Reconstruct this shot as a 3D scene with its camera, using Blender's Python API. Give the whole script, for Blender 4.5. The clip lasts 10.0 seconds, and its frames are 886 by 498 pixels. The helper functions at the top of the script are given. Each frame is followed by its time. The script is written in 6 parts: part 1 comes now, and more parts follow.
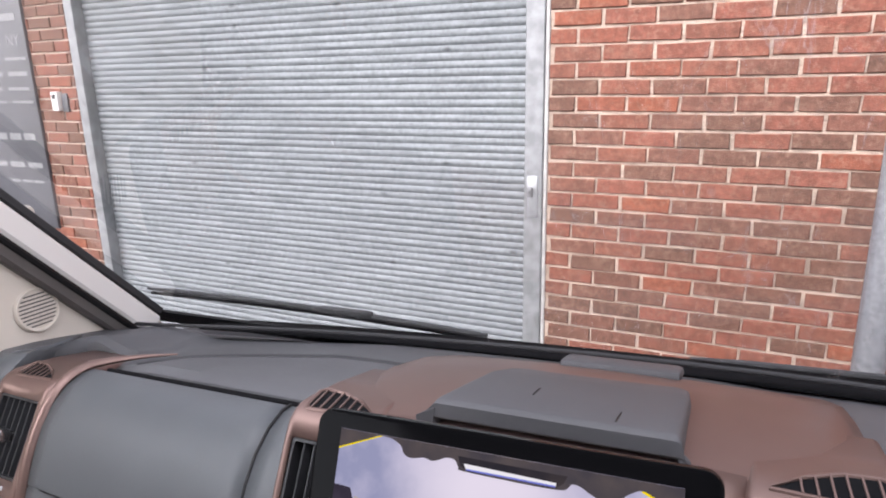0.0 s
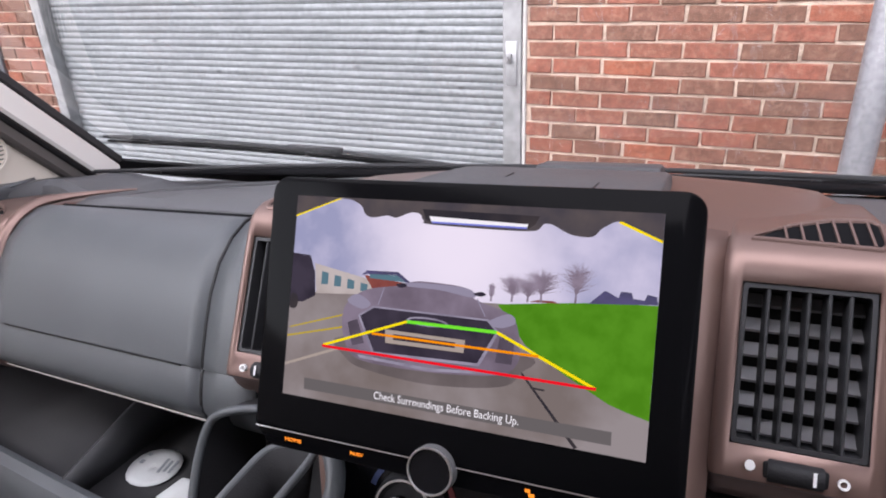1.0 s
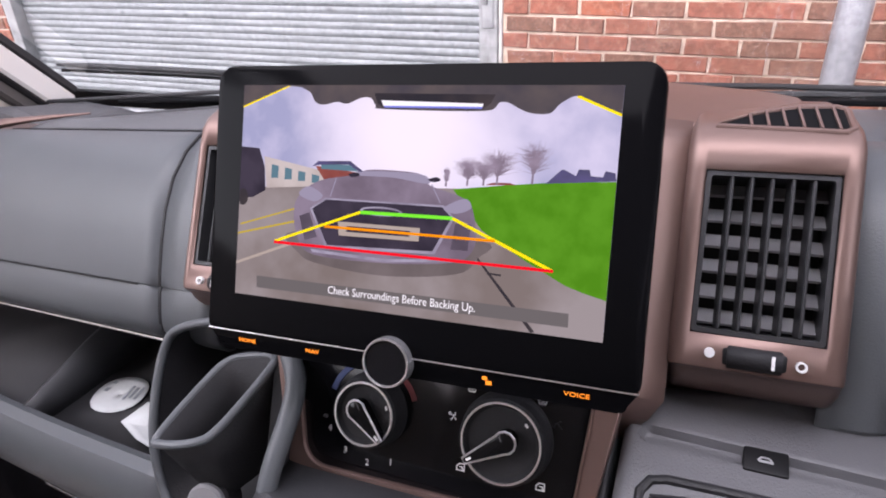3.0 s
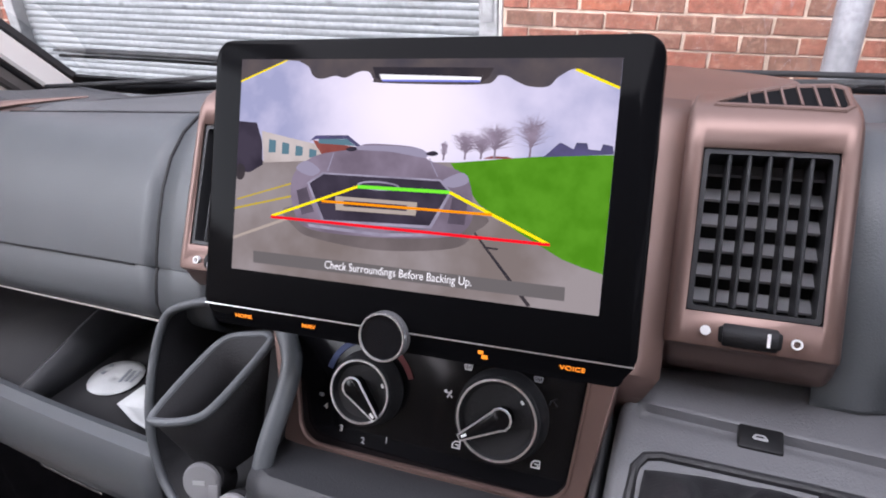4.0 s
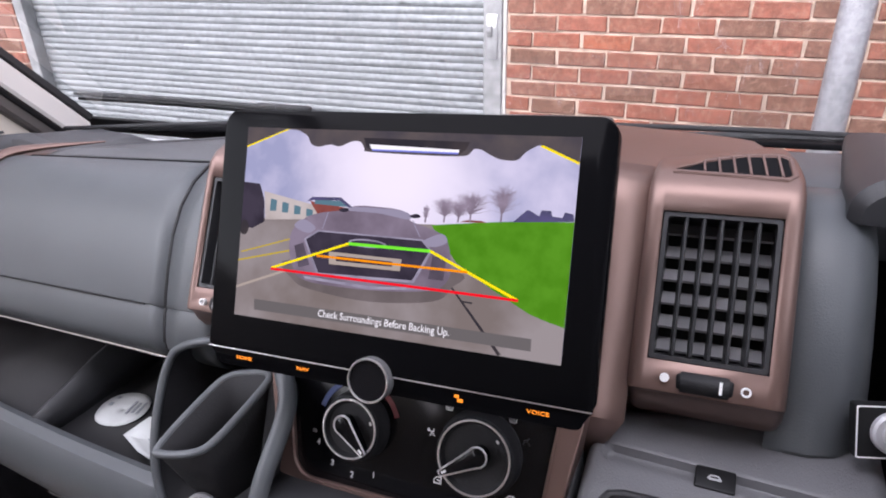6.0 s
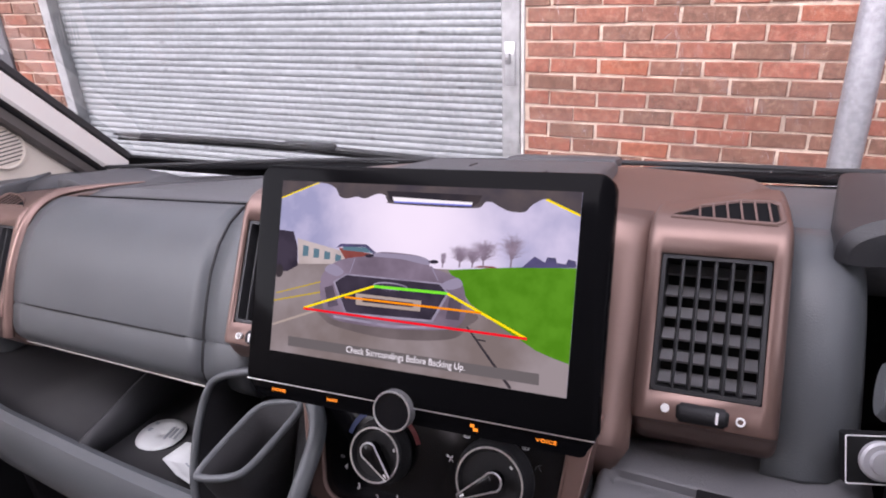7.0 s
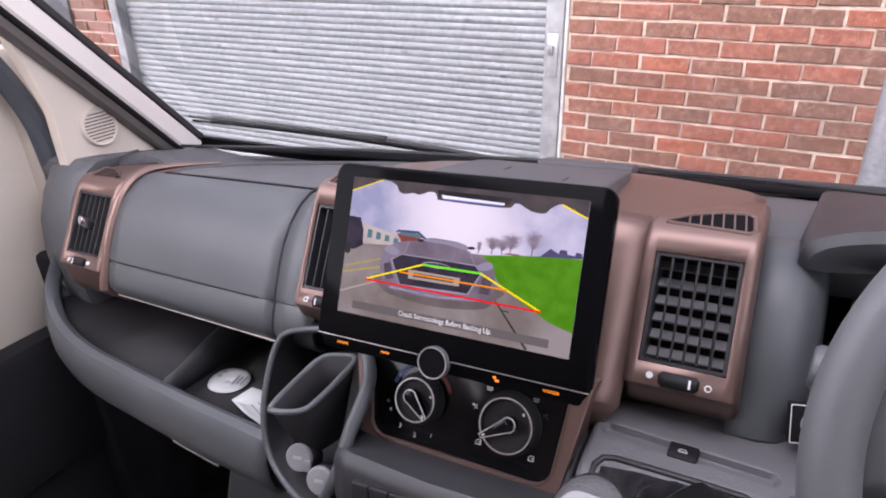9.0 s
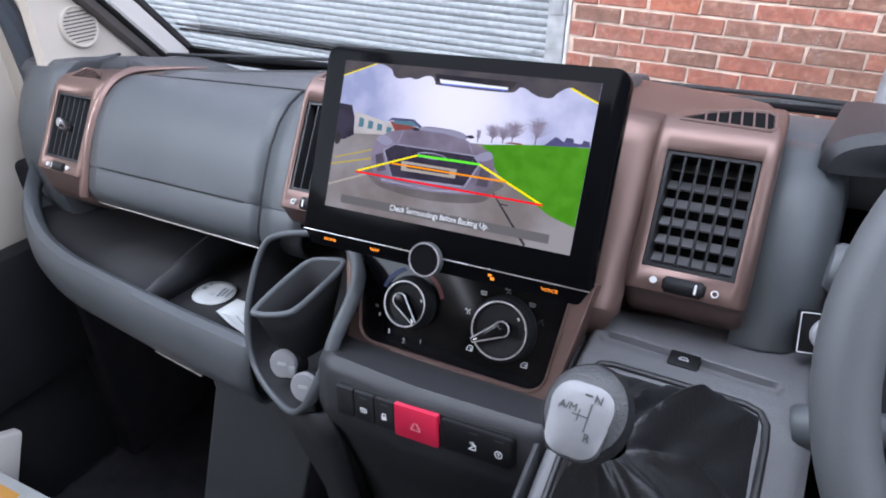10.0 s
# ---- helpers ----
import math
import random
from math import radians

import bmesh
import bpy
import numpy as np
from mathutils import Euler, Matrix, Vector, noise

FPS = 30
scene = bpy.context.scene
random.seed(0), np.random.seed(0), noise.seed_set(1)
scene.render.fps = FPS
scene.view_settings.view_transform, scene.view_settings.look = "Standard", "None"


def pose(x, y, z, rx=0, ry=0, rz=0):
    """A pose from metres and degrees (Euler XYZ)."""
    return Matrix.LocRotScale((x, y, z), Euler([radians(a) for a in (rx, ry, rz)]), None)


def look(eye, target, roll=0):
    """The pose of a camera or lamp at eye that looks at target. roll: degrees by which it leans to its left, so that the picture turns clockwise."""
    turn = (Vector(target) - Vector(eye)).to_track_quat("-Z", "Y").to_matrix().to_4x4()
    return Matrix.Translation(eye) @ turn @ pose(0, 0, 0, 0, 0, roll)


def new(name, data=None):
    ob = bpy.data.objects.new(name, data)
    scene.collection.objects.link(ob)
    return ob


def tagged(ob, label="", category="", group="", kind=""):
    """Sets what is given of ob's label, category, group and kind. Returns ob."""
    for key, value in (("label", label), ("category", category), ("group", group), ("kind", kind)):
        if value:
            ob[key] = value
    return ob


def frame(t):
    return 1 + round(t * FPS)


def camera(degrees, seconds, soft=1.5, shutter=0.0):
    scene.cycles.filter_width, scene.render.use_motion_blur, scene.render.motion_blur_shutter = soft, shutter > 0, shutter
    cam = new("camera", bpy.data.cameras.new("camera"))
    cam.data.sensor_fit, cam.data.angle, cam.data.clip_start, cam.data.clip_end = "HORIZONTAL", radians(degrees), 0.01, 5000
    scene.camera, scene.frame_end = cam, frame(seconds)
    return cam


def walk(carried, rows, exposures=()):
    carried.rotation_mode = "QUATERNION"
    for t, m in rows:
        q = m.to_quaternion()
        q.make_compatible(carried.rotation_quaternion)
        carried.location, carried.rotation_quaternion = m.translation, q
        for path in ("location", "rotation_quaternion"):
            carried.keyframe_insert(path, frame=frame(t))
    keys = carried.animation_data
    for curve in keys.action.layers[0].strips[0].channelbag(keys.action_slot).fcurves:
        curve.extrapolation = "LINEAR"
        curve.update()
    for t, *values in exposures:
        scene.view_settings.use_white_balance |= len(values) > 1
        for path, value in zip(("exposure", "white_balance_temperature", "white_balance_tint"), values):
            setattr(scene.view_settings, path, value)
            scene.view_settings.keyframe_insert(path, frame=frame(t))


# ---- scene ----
cam = camera(68.5, 10.0, soft=1.9)
PATH = [
    (0, (-0.045, 0.093, 1.769), (-0.851, 1.848, 1.25), -1.2),
    (0.5, (-0.041, 0.093, 1.723), (-0.807, 1.796, 1.006), -2.2),
    (1, (-0.04, 0.102, 1.683), (-0.76, 1.77, 0.847), -2.6),
    (1.5, (-0.037, 0.105, 1.667), (-0.726, 1.75, 0.763), -3.1),
    (2, (-0.033, 0.106, 1.658), (-0.702, 1.737, 0.713), -3.2),
    (2.5, (-0.03, 0.105, 1.653), (-0.685, 1.735, 0.696), -2.9),
    (4, (-0.026, 0.098, 1.637), (-0.664, 1.724, 0.663), -2.0),
    (4.5, (-0.025, 0.096, 1.643), (-0.665, 1.723, 0.672), -1.9),
    (5, (-0.021, 0.09, 1.651), (-0.665, 1.723, 0.693), -1.6),
    (5.5, (-0.013, 0.088, 1.655), (-0.66, 1.736, 0.724), -1.4),
    (7, (0.01, 0.055, 1.694), (-0.727, 1.716, 0.858), -2.9),
    (7.5, (0.013, 0.051, 1.7), (-0.735, 1.711, 0.872), -3.3),
    (8, (0.015, 0.047, 1.703), (-0.75, 1.703, 0.882), -3.0),
    (8.5, (0.021, 0.012, 1.723), (-0.779, 1.648, 0.896), -2.3),
    (9, (0.046, -0.033, 1.743), (-0.773, 1.565, 0.861), -1.1),
    (9.5, (0.053, -0.039, 1.705), (-0.744, 1.528, 0.75), 0.2),
    (10, (0.042, -0.025, 1.69), (-0.73, 1.514, 0.672), 1.0),
]
walk(cam, [(t, look(eye, target, roll)) for t, eye, target, roll in PATH], exposures=[(0.0, -0.22, 6350, 20), (1.0, -0.10, 6350, 22), (2.2, 0.12, 6450, 28), (4.5, 0.16, 6200, 21), (5.5, 0.12, 6200, 21), (7.0, 0.0, 6400, 29), (9.3, 0.0, 6300, 27), (10.0, 0.12, 5700, 16)])

# ---- world and light ----
world = bpy.data.worlds.new("overcast_sky")
scene.world = world
world.use_nodes = True
wn, wl = world.node_tree.nodes, world.node_tree.links
sky = wn.new("ShaderNodeTexSky")
sky.sky_type, sky.sun_disc = "NISHITA", False
sky.sun_elevation, sky.sun_rotation = radians(42), radians(200)
sky.dust_density, sky.air_density = 3.0, 1.0
grey = wn.new("ShaderNodeHueSaturation")
grey.inputs["Saturation"].default_value = 0.22
wl.new(sky.outputs[0], grey.inputs["Color"])
wl.new(grey.outputs[0], wn["Background"].inputs[0])
wn["Background"].inputs[1].default_value = 0.62

sun_data = bpy.data.lights.new("sun", "SUN")
sun_data.energy, sun_data.angle, sun_data.color = 0.2, radians(25), (1.0, 0.96, 0.92)
sun = new("sun", sun_data)
sun.matrix_world = look((-3, -8, 9), (0, 0, 0))


def sky_opening(name, eye, target, w, h, watts):
    """An area lamp filling a window's opening, for the sky's light that comes in there."""
    d = bpy.data.lights.new(name, "AREA")
    d.shape, d.size, d.size_y, d.energy, d.color = "RECTANGLE", w, h, watts, (0.96, 0.98, 1.0)
    o = new(name, d)
    o.matrix_world = pose(-0.150, 0.332, 1.437, 0, -3.2, -1.2) @ look(eye, target)
    return o


sky_opening("driver_window_light", (0.90, -0.42, 0.50), (0.0, -0.42, 0.40), 1.15, 0.58, 3.0)
sky_opening("passenger_window_light", (-0.90, -0.42, 0.50), (0.0, -0.42, 0.40), 1.15, 0.58, 5.5)
sky_opening("windscreen_light", (0.0, -0.10, 0.64), (0.0, -0.26, 0.20), 1.3, 0.34, 10.5)

# ---- materials ----
def mat(name, col, rough=0.6, metal=0.0, bump=0.0, bscale=400.0, var=0.0, vscale=6.0, col2=None, coat=0.0, spec=0.5,
        emit=None, estr=1.0):
    m = bpy.data.materials.new(name)
    m.use_nodes = True
    n, l = m.node_tree.nodes, m.node_tree.links
    b = n["Principled BSDF"]
    b.inputs["Base Color"].default_value = (*col, 1)
    b.inputs["Roughness"].default_value = rough
    b.inputs["Metallic"].default_value = metal
    b.inputs["Specular IOR Level"].default_value = spec
    b.inputs["Coat Weight"].default_value = coat
    b.inputs["Coat Roughness"].default_value = 0.08
    tc = n.new("ShaderNodeTexCoord")
    if var > 0 or col2:
        c2 = col2 or tuple(c * (1 - var) for c in col)
        t1 = n.new("ShaderNodeTexNoise")
        t1.inputs["Scale"].default_value, t1.inputs["Detail"].default_value = vscale, 6
        l.new(tc.outputs["Object"], t1.inputs["Vector"])
        r = n.new("ShaderNodeMapRange")
        r.inputs[1].default_value, r.inputs[2].default_value = 0.38, 0.64
        l.new(t1.outputs[0], r.inputs[0])
        mx = n.new("ShaderNodeMix")
        mx.data_type = "RGBA"
        mx.inputs[6].default_value, mx.inputs[7].default_value = (*col, 1), (*c2, 1)
        l.new(r.outputs[0], mx.inputs[0])
        l.new(mx.outputs[2], b.inputs["Base Color"])
        rr = n.new("ShaderNodeMapRange")
        rr.inputs[3].default_value, rr.inputs[4].default_value = max(rough - 0.06, 0.02), min(rough + 0.08, 1)
        l.new(t1.outputs[0], rr.inputs[0])
        l.new(rr.outputs[0], b.inputs["Roughness"])
    if bump > 0:
        t2 = n.new("ShaderNodeTexNoise")
        t2.inputs["Scale"].default_value, t2.inputs["Detail"].default_value = bscale, 3
        l.new(tc.outputs["Object"], t2.inputs["Vector"])
        bp = n.new("ShaderNodeBump")
        bp.inputs["Strength"].default_value, bp.inputs["Distance"].default_value = bump, 0.6 / bscale
        l.new(t2.outputs[0], bp.inputs["Height"])
        l.new(bp.outputs[0], b.inputs["Normal"])
    if emit:
        b.inputs["Emission Color"].default_value = (*emit, 1)
        b.inputs["Emission Strength"].default_value = estr
    return m


def brick_material():
    m = mat("fired_brick", (0.3, 0.1, 0.07), 0.85, 0, 0.8, 120)
    n, l = m.node_tree.nodes, m.node_tree.links
    info = n.new("ShaderNodeObjectInfo")
    ramp = n.new("ShaderNodeValToRGB")
    e = ramp.color_ramp.elements
    e[0].position, e[0].color = 0.0, (0.20, 0.100, 0.068, 1)
    e[1].position, e[1].color = 1.0, (0.37, 0.115, 0.060, 1)
    for p, c in ((0.30, (0.225, 0.106, 0.072, 1)), (0.48, (0.25, 0.108, 0.074, 1)), (0.62, (0.30, 0.112, 0.072, 1)), (0.9, (0.325, 0.112, 0.074, 1))):
        x = e.new(p)
        x.color = c
    geo = n.new("ShaderNodeNewGeometry")
    add = n.new("ShaderNodeMath")
    add.operation = "ADD"
    fr = n.new("ShaderNodeMath")
    fr.operation = "FRACT"
    l.new(info.outputs["Random"], add.inputs[0])
    l.new(geo.outputs["Random Per Island"], add.inputs[1])
    l.new(add.outputs[0], fr.inputs[0])
    l.new(fr.outputs[0], ramp.inputs[0])
    tc = n.new("ShaderNodeTexCoord")
    t = n.new("ShaderNodeTexNoise")
    t.inputs["Scale"].default_value, t.inputs["Detail"].default_value = 26, 10
    t.inputs["Roughness"].default_value = 0.74
    l.new(geo.outputs["Position"], t.inputs["Vector"])
    mx = n.new("ShaderNodeMix")
    mx.data_type, mx.blend_type = "RGBA", "MULTIPLY"
    mr = n.new("ShaderNodeMapRange")
    mr.inputs[1].default_value, mr.inputs[2].default_value = 0.3, 0.7
    mr.inputs[3].default_value, mr.inputs[4].default_value = 0.42, 1.0
    l.new(t.outputs[0], mr.inputs[0])
    mx.inputs[0].default_value = 1
    l.new(ramp.outputs[0], mx.inputs[6])
    l.new(mr.outputs[0], mx.inputs[7])
    # lime bloom and mortar smears
    t3 = n.new("ShaderNodeTexNoise")
    t3.inputs["Scale"].default_value, t3.inputs["Detail"].default_value, t3.inputs["Roughness"].default_value = 34, 8, 0.7
    l.new(geo.outputs["Position"], t3.inputs["Vector"])
    m3 = n.new("ShaderNodeMapRange")
    m3.inputs[1].default_value, m3.inputs[2].default_value, m3.inputs[4].default_value = 0.50, 0.72, 0.42
    l.new(t3.outputs[0], m3.inputs[0])
    bl = n.new("ShaderNodeMix")
    bl.data_type = "RGBA"
    bl.inputs[7].default_value = (0.42, 0.27, 0.19, 1)
    l.new(m3.outputs[0], bl.inputs[0])
    l.new(mx.outputs[2], bl.inputs[6])
    l.new(bl.outputs[2], n["Principled BSDF"].inputs["Base Color"])
    return m


def shutter_material():
    # galvanised lath: zinc with long drip stains and speckle
    m = mat("galvanised_lath", (0.42, 0.43, 0.44), 0.58, 0.12)
    n, l = m.node_tree.nodes, m.node_tree.links
    b = n["Principled BSDF"]
    geo = n.new("ShaderNodeNewGeometry")
    mp = n.new("ShaderNodeMapping")
    mp.inputs["Scale"].default_value = (3, 3, 26)
    l.new(geo.outputs["Position"], mp.inputs["Vector"])
    t1 = n.new("ShaderNodeTexNoise")
    t1.inputs["Scale"].default_value, t1.inputs["Detail"].default_value = 1.6, 8
    l.new(mp.outputs[0], t1.inputs["Vector"])
    t2 = n.new("ShaderNodeTexNoise")
    t2.inputs["Scale"].default_value, t2.inputs["Detail"].default_value = 45, 4
    l.new(geo.outputs["Position"], t2.inputs["Vector"])
    ad = n.new("ShaderNodeMath")
    ad.operation = "ADD"
    l.new(t1.outputs[0], ad.inputs[0])
    l.new(t2.outputs[0], ad.inputs[1])
    r = n.new("ShaderNodeValToRGB")
    r.color_ramp.elements[0].position, r.color_ramp.elements[0].color = 0.36, (0.150, 0.163, 0.170, 1)
    r.color_ramp.elements[1].position, r.color_ramp.elements[1].color = 0.62, (0.236, 0.253, 0.262, 1)
    hf = n.new("ShaderNodeMath")
    hf.operation = "MULTIPLY"
    hf.inputs[1].default_value = 0.5
    l.new(ad.outputs[0], hf.inputs[0])
    l.new(hf.outputs[0], r.inputs[0])
    # scattered dents and grime spots
    vm = n.new("ShaderNodeMapping")
    vm.inputs["Scale"].default_value = (1.0, 1.0, 2.2)
    vo = n.new("ShaderNodeTexVoronoi")
    vo.inputs["Scale"].default_value = 3.6
    l.new(geo.outputs["Position"], vm.inputs["Vector"])
    l.new(vm.outputs[0], vo.inputs["Vector"])
    sp = n.new("ShaderNodeMapRange")
    sp.inputs[1].default_value, sp.inputs[2].default_value, sp.inputs[3].default_value, sp.inputs[4].default_value = 0.03, 0.11, 0.40, 1.0
    l.new(vo.outputs["Distance"], sp.inputs[0])
    mu = n.new("ShaderNodeMix")
    mu.data_type, mu.blend_type = "RGBA", "MULTIPLY"
    mu.inputs[0].default_value = 1
    l.new(r.outputs[0], mu.inputs[6])
    l.new(sp.outputs[0], mu.inputs[7])
    l.new(mu.outputs[2], b.inputs["Base Color"])
    return m


def glass_material(name, gloss, streaks=0.0):
    m = bpy.data.materials.new(name)
    m.use_nodes = True
    n, l = m.node_tree.nodes, m.node_tree.links
    n.remove(n["Principled BSDF"])
    tr, gl, mx = n.new("ShaderNodeBsdfTransparent"), n.new("ShaderNodeBsdfGlossy"), n.new("ShaderNodeMixShader")
    tr.inputs[0].default_value = (0.95, 0.975, 0.965, 1)
    gl.inputs["Roughness"].default_value = 0.02
    fr = n.new("ShaderNodeFresnel")
    fr.inputs[0].default_value = 1.25
    sc = n.new("ShaderNodeMath")
    sc.operation = "MULTIPLY"
    sc.inputs[1].default_value = gloss
    l.new(fr.outputs[0], sc.inputs[0])
    l.new(sc.outputs[0], mx.inputs[0])
    l.new(tr.outputs[0], mx.inputs[1])
    l.new(gl.outputs[0], mx.inputs[2])
    if streaks:
        # dried rain runs: thin pale threads down the pane
        geo, mp, t = n.new("ShaderNodeTexCoord"), n.new("ShaderNodeMapping"), n.new("ShaderNodeTexNoise")
        mp.inputs["Scale"].default_value = (60, 9, 9)
        mp.inputs["Rotation"].default_value = (0, 0.25, 0)
        t.inputs["Scale"].default_value, t.inputs["Detail"].default_value, t.inputs["Distortion"].default_value = 1.0, 3, 0.6
        l.new(geo.outputs["Object"], mp.inputs["Vector"])
        l.new(mp.outputs[0], t.inputs["Vector"])
        r = n.new("ShaderNodeValToRGB")
        e = r.color_ramp.elements
        e[0].position, e[0].color = 0.485, (0, 0, 0, 1)
        e[1].position, e[1].color = 0.515, (0, 0, 0, 1)
        x = e.new(0.5)
        x.color = (1, 1, 1, 1)
        l.new(t.outputs[0], r.inputs[0])
        t2 = n.new("ShaderNodeTexNoise")
        t2.inputs["Scale"].default_value = 14
        l.new(geo.outputs["Object"], t2.inputs["Vector"])
        mr = n.new("ShaderNodeMapRange")
        mr.inputs[1].default_value, mr.inputs[2].default_value, mr.inputs[4].default_value = 0.44, 0.64, streaks
        l.new(t2.outputs[0], mr.inputs[0])
        mu = n.new("ShaderNodeMath")
        mu.operation = "MULTIPLY"
        l.new(r.outputs[0], mu.inputs[0])
        l.new(mr.outputs[0], mu.inputs[1])
        tl, mx2 = n.new("ShaderNodeBsdfTranslucent"), n.new("ShaderNodeMixShader")
        tl.inputs[0].default_value = (0.95, 0.93, 0.92, 1)
        l.new(mu.outputs[0], mx2.inputs[0])
        l.new(mx.outputs[0], mx2.inputs[1])
        l.new(tl.outputs[0], mx2.inputs[2])
        mx = mx2
    l.new(mx.outputs[0], n["Material Output"].inputs[0])
    return m


def glow(name, col, s=1.0, col2=None, vscale=8.0):
    """The lit picture of a display: emission only, with soft mottling between two colours."""
    m = bpy.data.materials.new(name)
    m.use_nodes = True
    n, l = m.node_tree.nodes, m.node_tree.links
    n.remove(n["Principled BSDF"])
    e = n.new("ShaderNodeEmission")
    e.inputs[0].default_value, e.inputs[1].default_value = (*col, 1), s
    if col2:
        tc, t = n.new("ShaderNodeTexCoord"), n.new("ShaderNodeTexNoise")
        t.inputs["Scale"].default_value, t.inputs["Detail"].default_value = vscale, 5
        l.new(tc.outputs["Object"], t.inputs["Vector"])
        mr = n.new("ShaderNodeMapRange")
        mr.inputs[1].default_value, mr.inputs[2].default_value = 0.36, 0.64
        l.new(t.outputs[0], mr.inputs[0])
        mx = n.new("ShaderNodeMix")
        mx.data_type = "RGBA"
        mx.inputs[6].default_value, mx.inputs[7].default_value = (*col, 1), (*col2, 1)
        l.new(mr.outputs[0], mx.inputs[0])
        l.new(mx.outputs[2], e.inputs[0])
    l.new(e.outputs[0], n["Material Output"].inputs[0])
    return m


M_BRICK = brick_material()
M_MORTAR = mat("mortar", (0.58, 0.455, 0.365), 0.9, 0, 1.0, 70, 0.34, 14)
M_SHUT = shutter_material()
M_GALV = mat("galvanised_steel", (0.33, 0.335, 0.34), 0.5, 0.4, 0.15, 60, 0.3, 14)
M_SIGN = mat("slate_grey_sign", (0.12, 0.12, 0.13), 0.4, 0, 0, 1, 0.25, 3)
M_SIGNTEXT = mat("sign_white", (0.25, 0.25, 0.25), 0.6)
M_WIPER = mat("weathered_black_rubber", (0.06, 0.06, 0.062), 0.5, 0, 0.3, 200, 0.3, 20)
M_ASPHALT = mat("asphalt", (0.055, 0.055, 0.055), 0.9, 0, 0.8, 60, 0.4, 3)
M_DASH = mat("charcoal_dash_plastic", (0.086, 0.094, 0.101), 0.41, 0, 0.35, 900, 0.16, 5)
M_DASHTOP = mat("dash_top_plastic", (0.095, 0.097, 0.103), 0.55, 0, 0.45, 800, 0.16, 5)
M_LID = mat("hood_grey_plastic", (0.075, 0.075, 0.080), 0.52, 0, 0.3, 900, 0.12, 6)
M_DARK = mat("dark_moulded_plastic", (0.018, 0.018, 0.020), 0.6, 0, 0.4, 700, 0.25, 8, spec=0.3)
M_BLACK = mat("black_plastic", (0.010, 0.010, 0.011), 0.5, 0, 0.2, 900, spec=0.25)
M_BROWN = mat("metallic_brown_trim", (0.205, 0.134, 0.115), 0.38, 0.6, 0.06, 1500, 0.12, 5)
M_GLOSS = mat("piano_black", (0.005, 0.005, 0.006), 0.14, 0, 0, 1, spec=0.2)
M_BEZEL = mat("black_glass_bezel", (0.003, 0.003, 0.0035), 0.12, 0, 0, 1, spec=0.03)
M_CHROME = mat("satin_chrome", (0.72, 0.72, 0.73), 0.22, 1.0)
M_BRIGHT = mat("bright_chrome", (0.85, 0.85, 0.87), 0.30, 1.0)
M_RUBBER = mat("black_rubber", (0.03, 0.03, 0.032), 0.7, 0, 0.3, 500)
M_BEIGE = mat("warm_beige_trim", (0.66, 0.60, 0.52), 0.62, 0, 0.3, 800, 0.08, 4)
M_STRIP = mat("taupe_pillar_strip", (0.10, 0.09, 0.085), 0.55, 0, 0.2, 500, 0.2, 12)
M_PALE = mat("pale_pillar_trim", (0.80, 0.77, 0.73), 0.5, 0, 0.1, 700, 0.06, 4)
M_SEAL = mat("slate_door_seal", (0.07, 0.08, 0.095), 0.75, 0, 0.3, 500, 0.2, 12)
M_WHITE = mat("white_print", (0.8, 0.8, 0.8), 0.5)
M_DIMPRINT = mat("grey_print", (0.35, 0.35, 0.36), 0.5)
M_PAPER = mat("printed_paper", (0.52, 0.54, 0.54), 0.7, 0, 0.2, 300, 0.1, 30)
M_INK = mat("grey_ink", (0.25, 0.27, 0.29), 0.7)
M_ENGRAVE = mat("dark_engraving", (0.04, 0.04, 0.042), 0.6)
M_RED = mat("red_translucent_button", (0.55, 0.02, 0.06), 0.35, 0, 0.05, 600)
M_LEATHER = mat("black_leather", (0.016, 0.016, 0.018), 0.42, 0, 0.35, 450, 0.2, 25)
M_WHEEL = mat("dark_grey_wheel_skin", (0.10, 0.105, 0.11), 0.5, 0, 0.15, 700, 0.15, 9)
M_ALU = mat("brushed_aluminium", (0.17, 0.17, 0.175), 0.45, 0.45, 0.1, 800, 0.15, 60)
M_CARPET = mat("black_carpet", (0.026, 0.025, 0.030), 0.95, 0, 1.0, 500, 0.3, 20, spec=0.2)
M_AMBER = mat("amber_lit_legend", (0.3, 0.08, 0.0), 0.5, emit=(1.0, 0.30, 0.02), estr=1.1)
M_GLASS = glass_material("windscreen_glass", 0.16, 0.20)
M_SIDEGLASS = glass_material("side_window_glass", 0.16)
M_LIGHTGREY = mat("mid_grey_plastic", (0.24, 0.24, 0.25), 0.45, 0, 0.2, 700, 0.1, 12)
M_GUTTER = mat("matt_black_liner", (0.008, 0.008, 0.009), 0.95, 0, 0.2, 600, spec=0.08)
# console grey raised to carry the light reflected onto its top
M_CONSOLE = mat("lit_grey_console_plastic", (0.130, 0.130, 0.137), 0.42, 0, 0.45, 700, 0.14, 9)
# dash charcoal darkened in colour for the shade on lower surfaces
M_LOWER = mat("shaded_charcoal_plastic", (0.032, 0.033, 0.036), 0.45, 0, 0.35, 800, 0.15, 7, spec=0.4)
# vane grey lightened in place of the light falling on them from above
M_VANE = mat("lit_grey_vane", (0.30, 0.30, 0.31), 0.5, 0, 0.1, 900, 0.1, 30)
M_ROOF = mat("headlining_fabric", (0.5, 0.48, 0.45), 0.9, 0, 0.4, 300, 0.08, 3)
M_ORANGE = mat("orange_print", (0.75, 0.38, 0.08), 0.6)

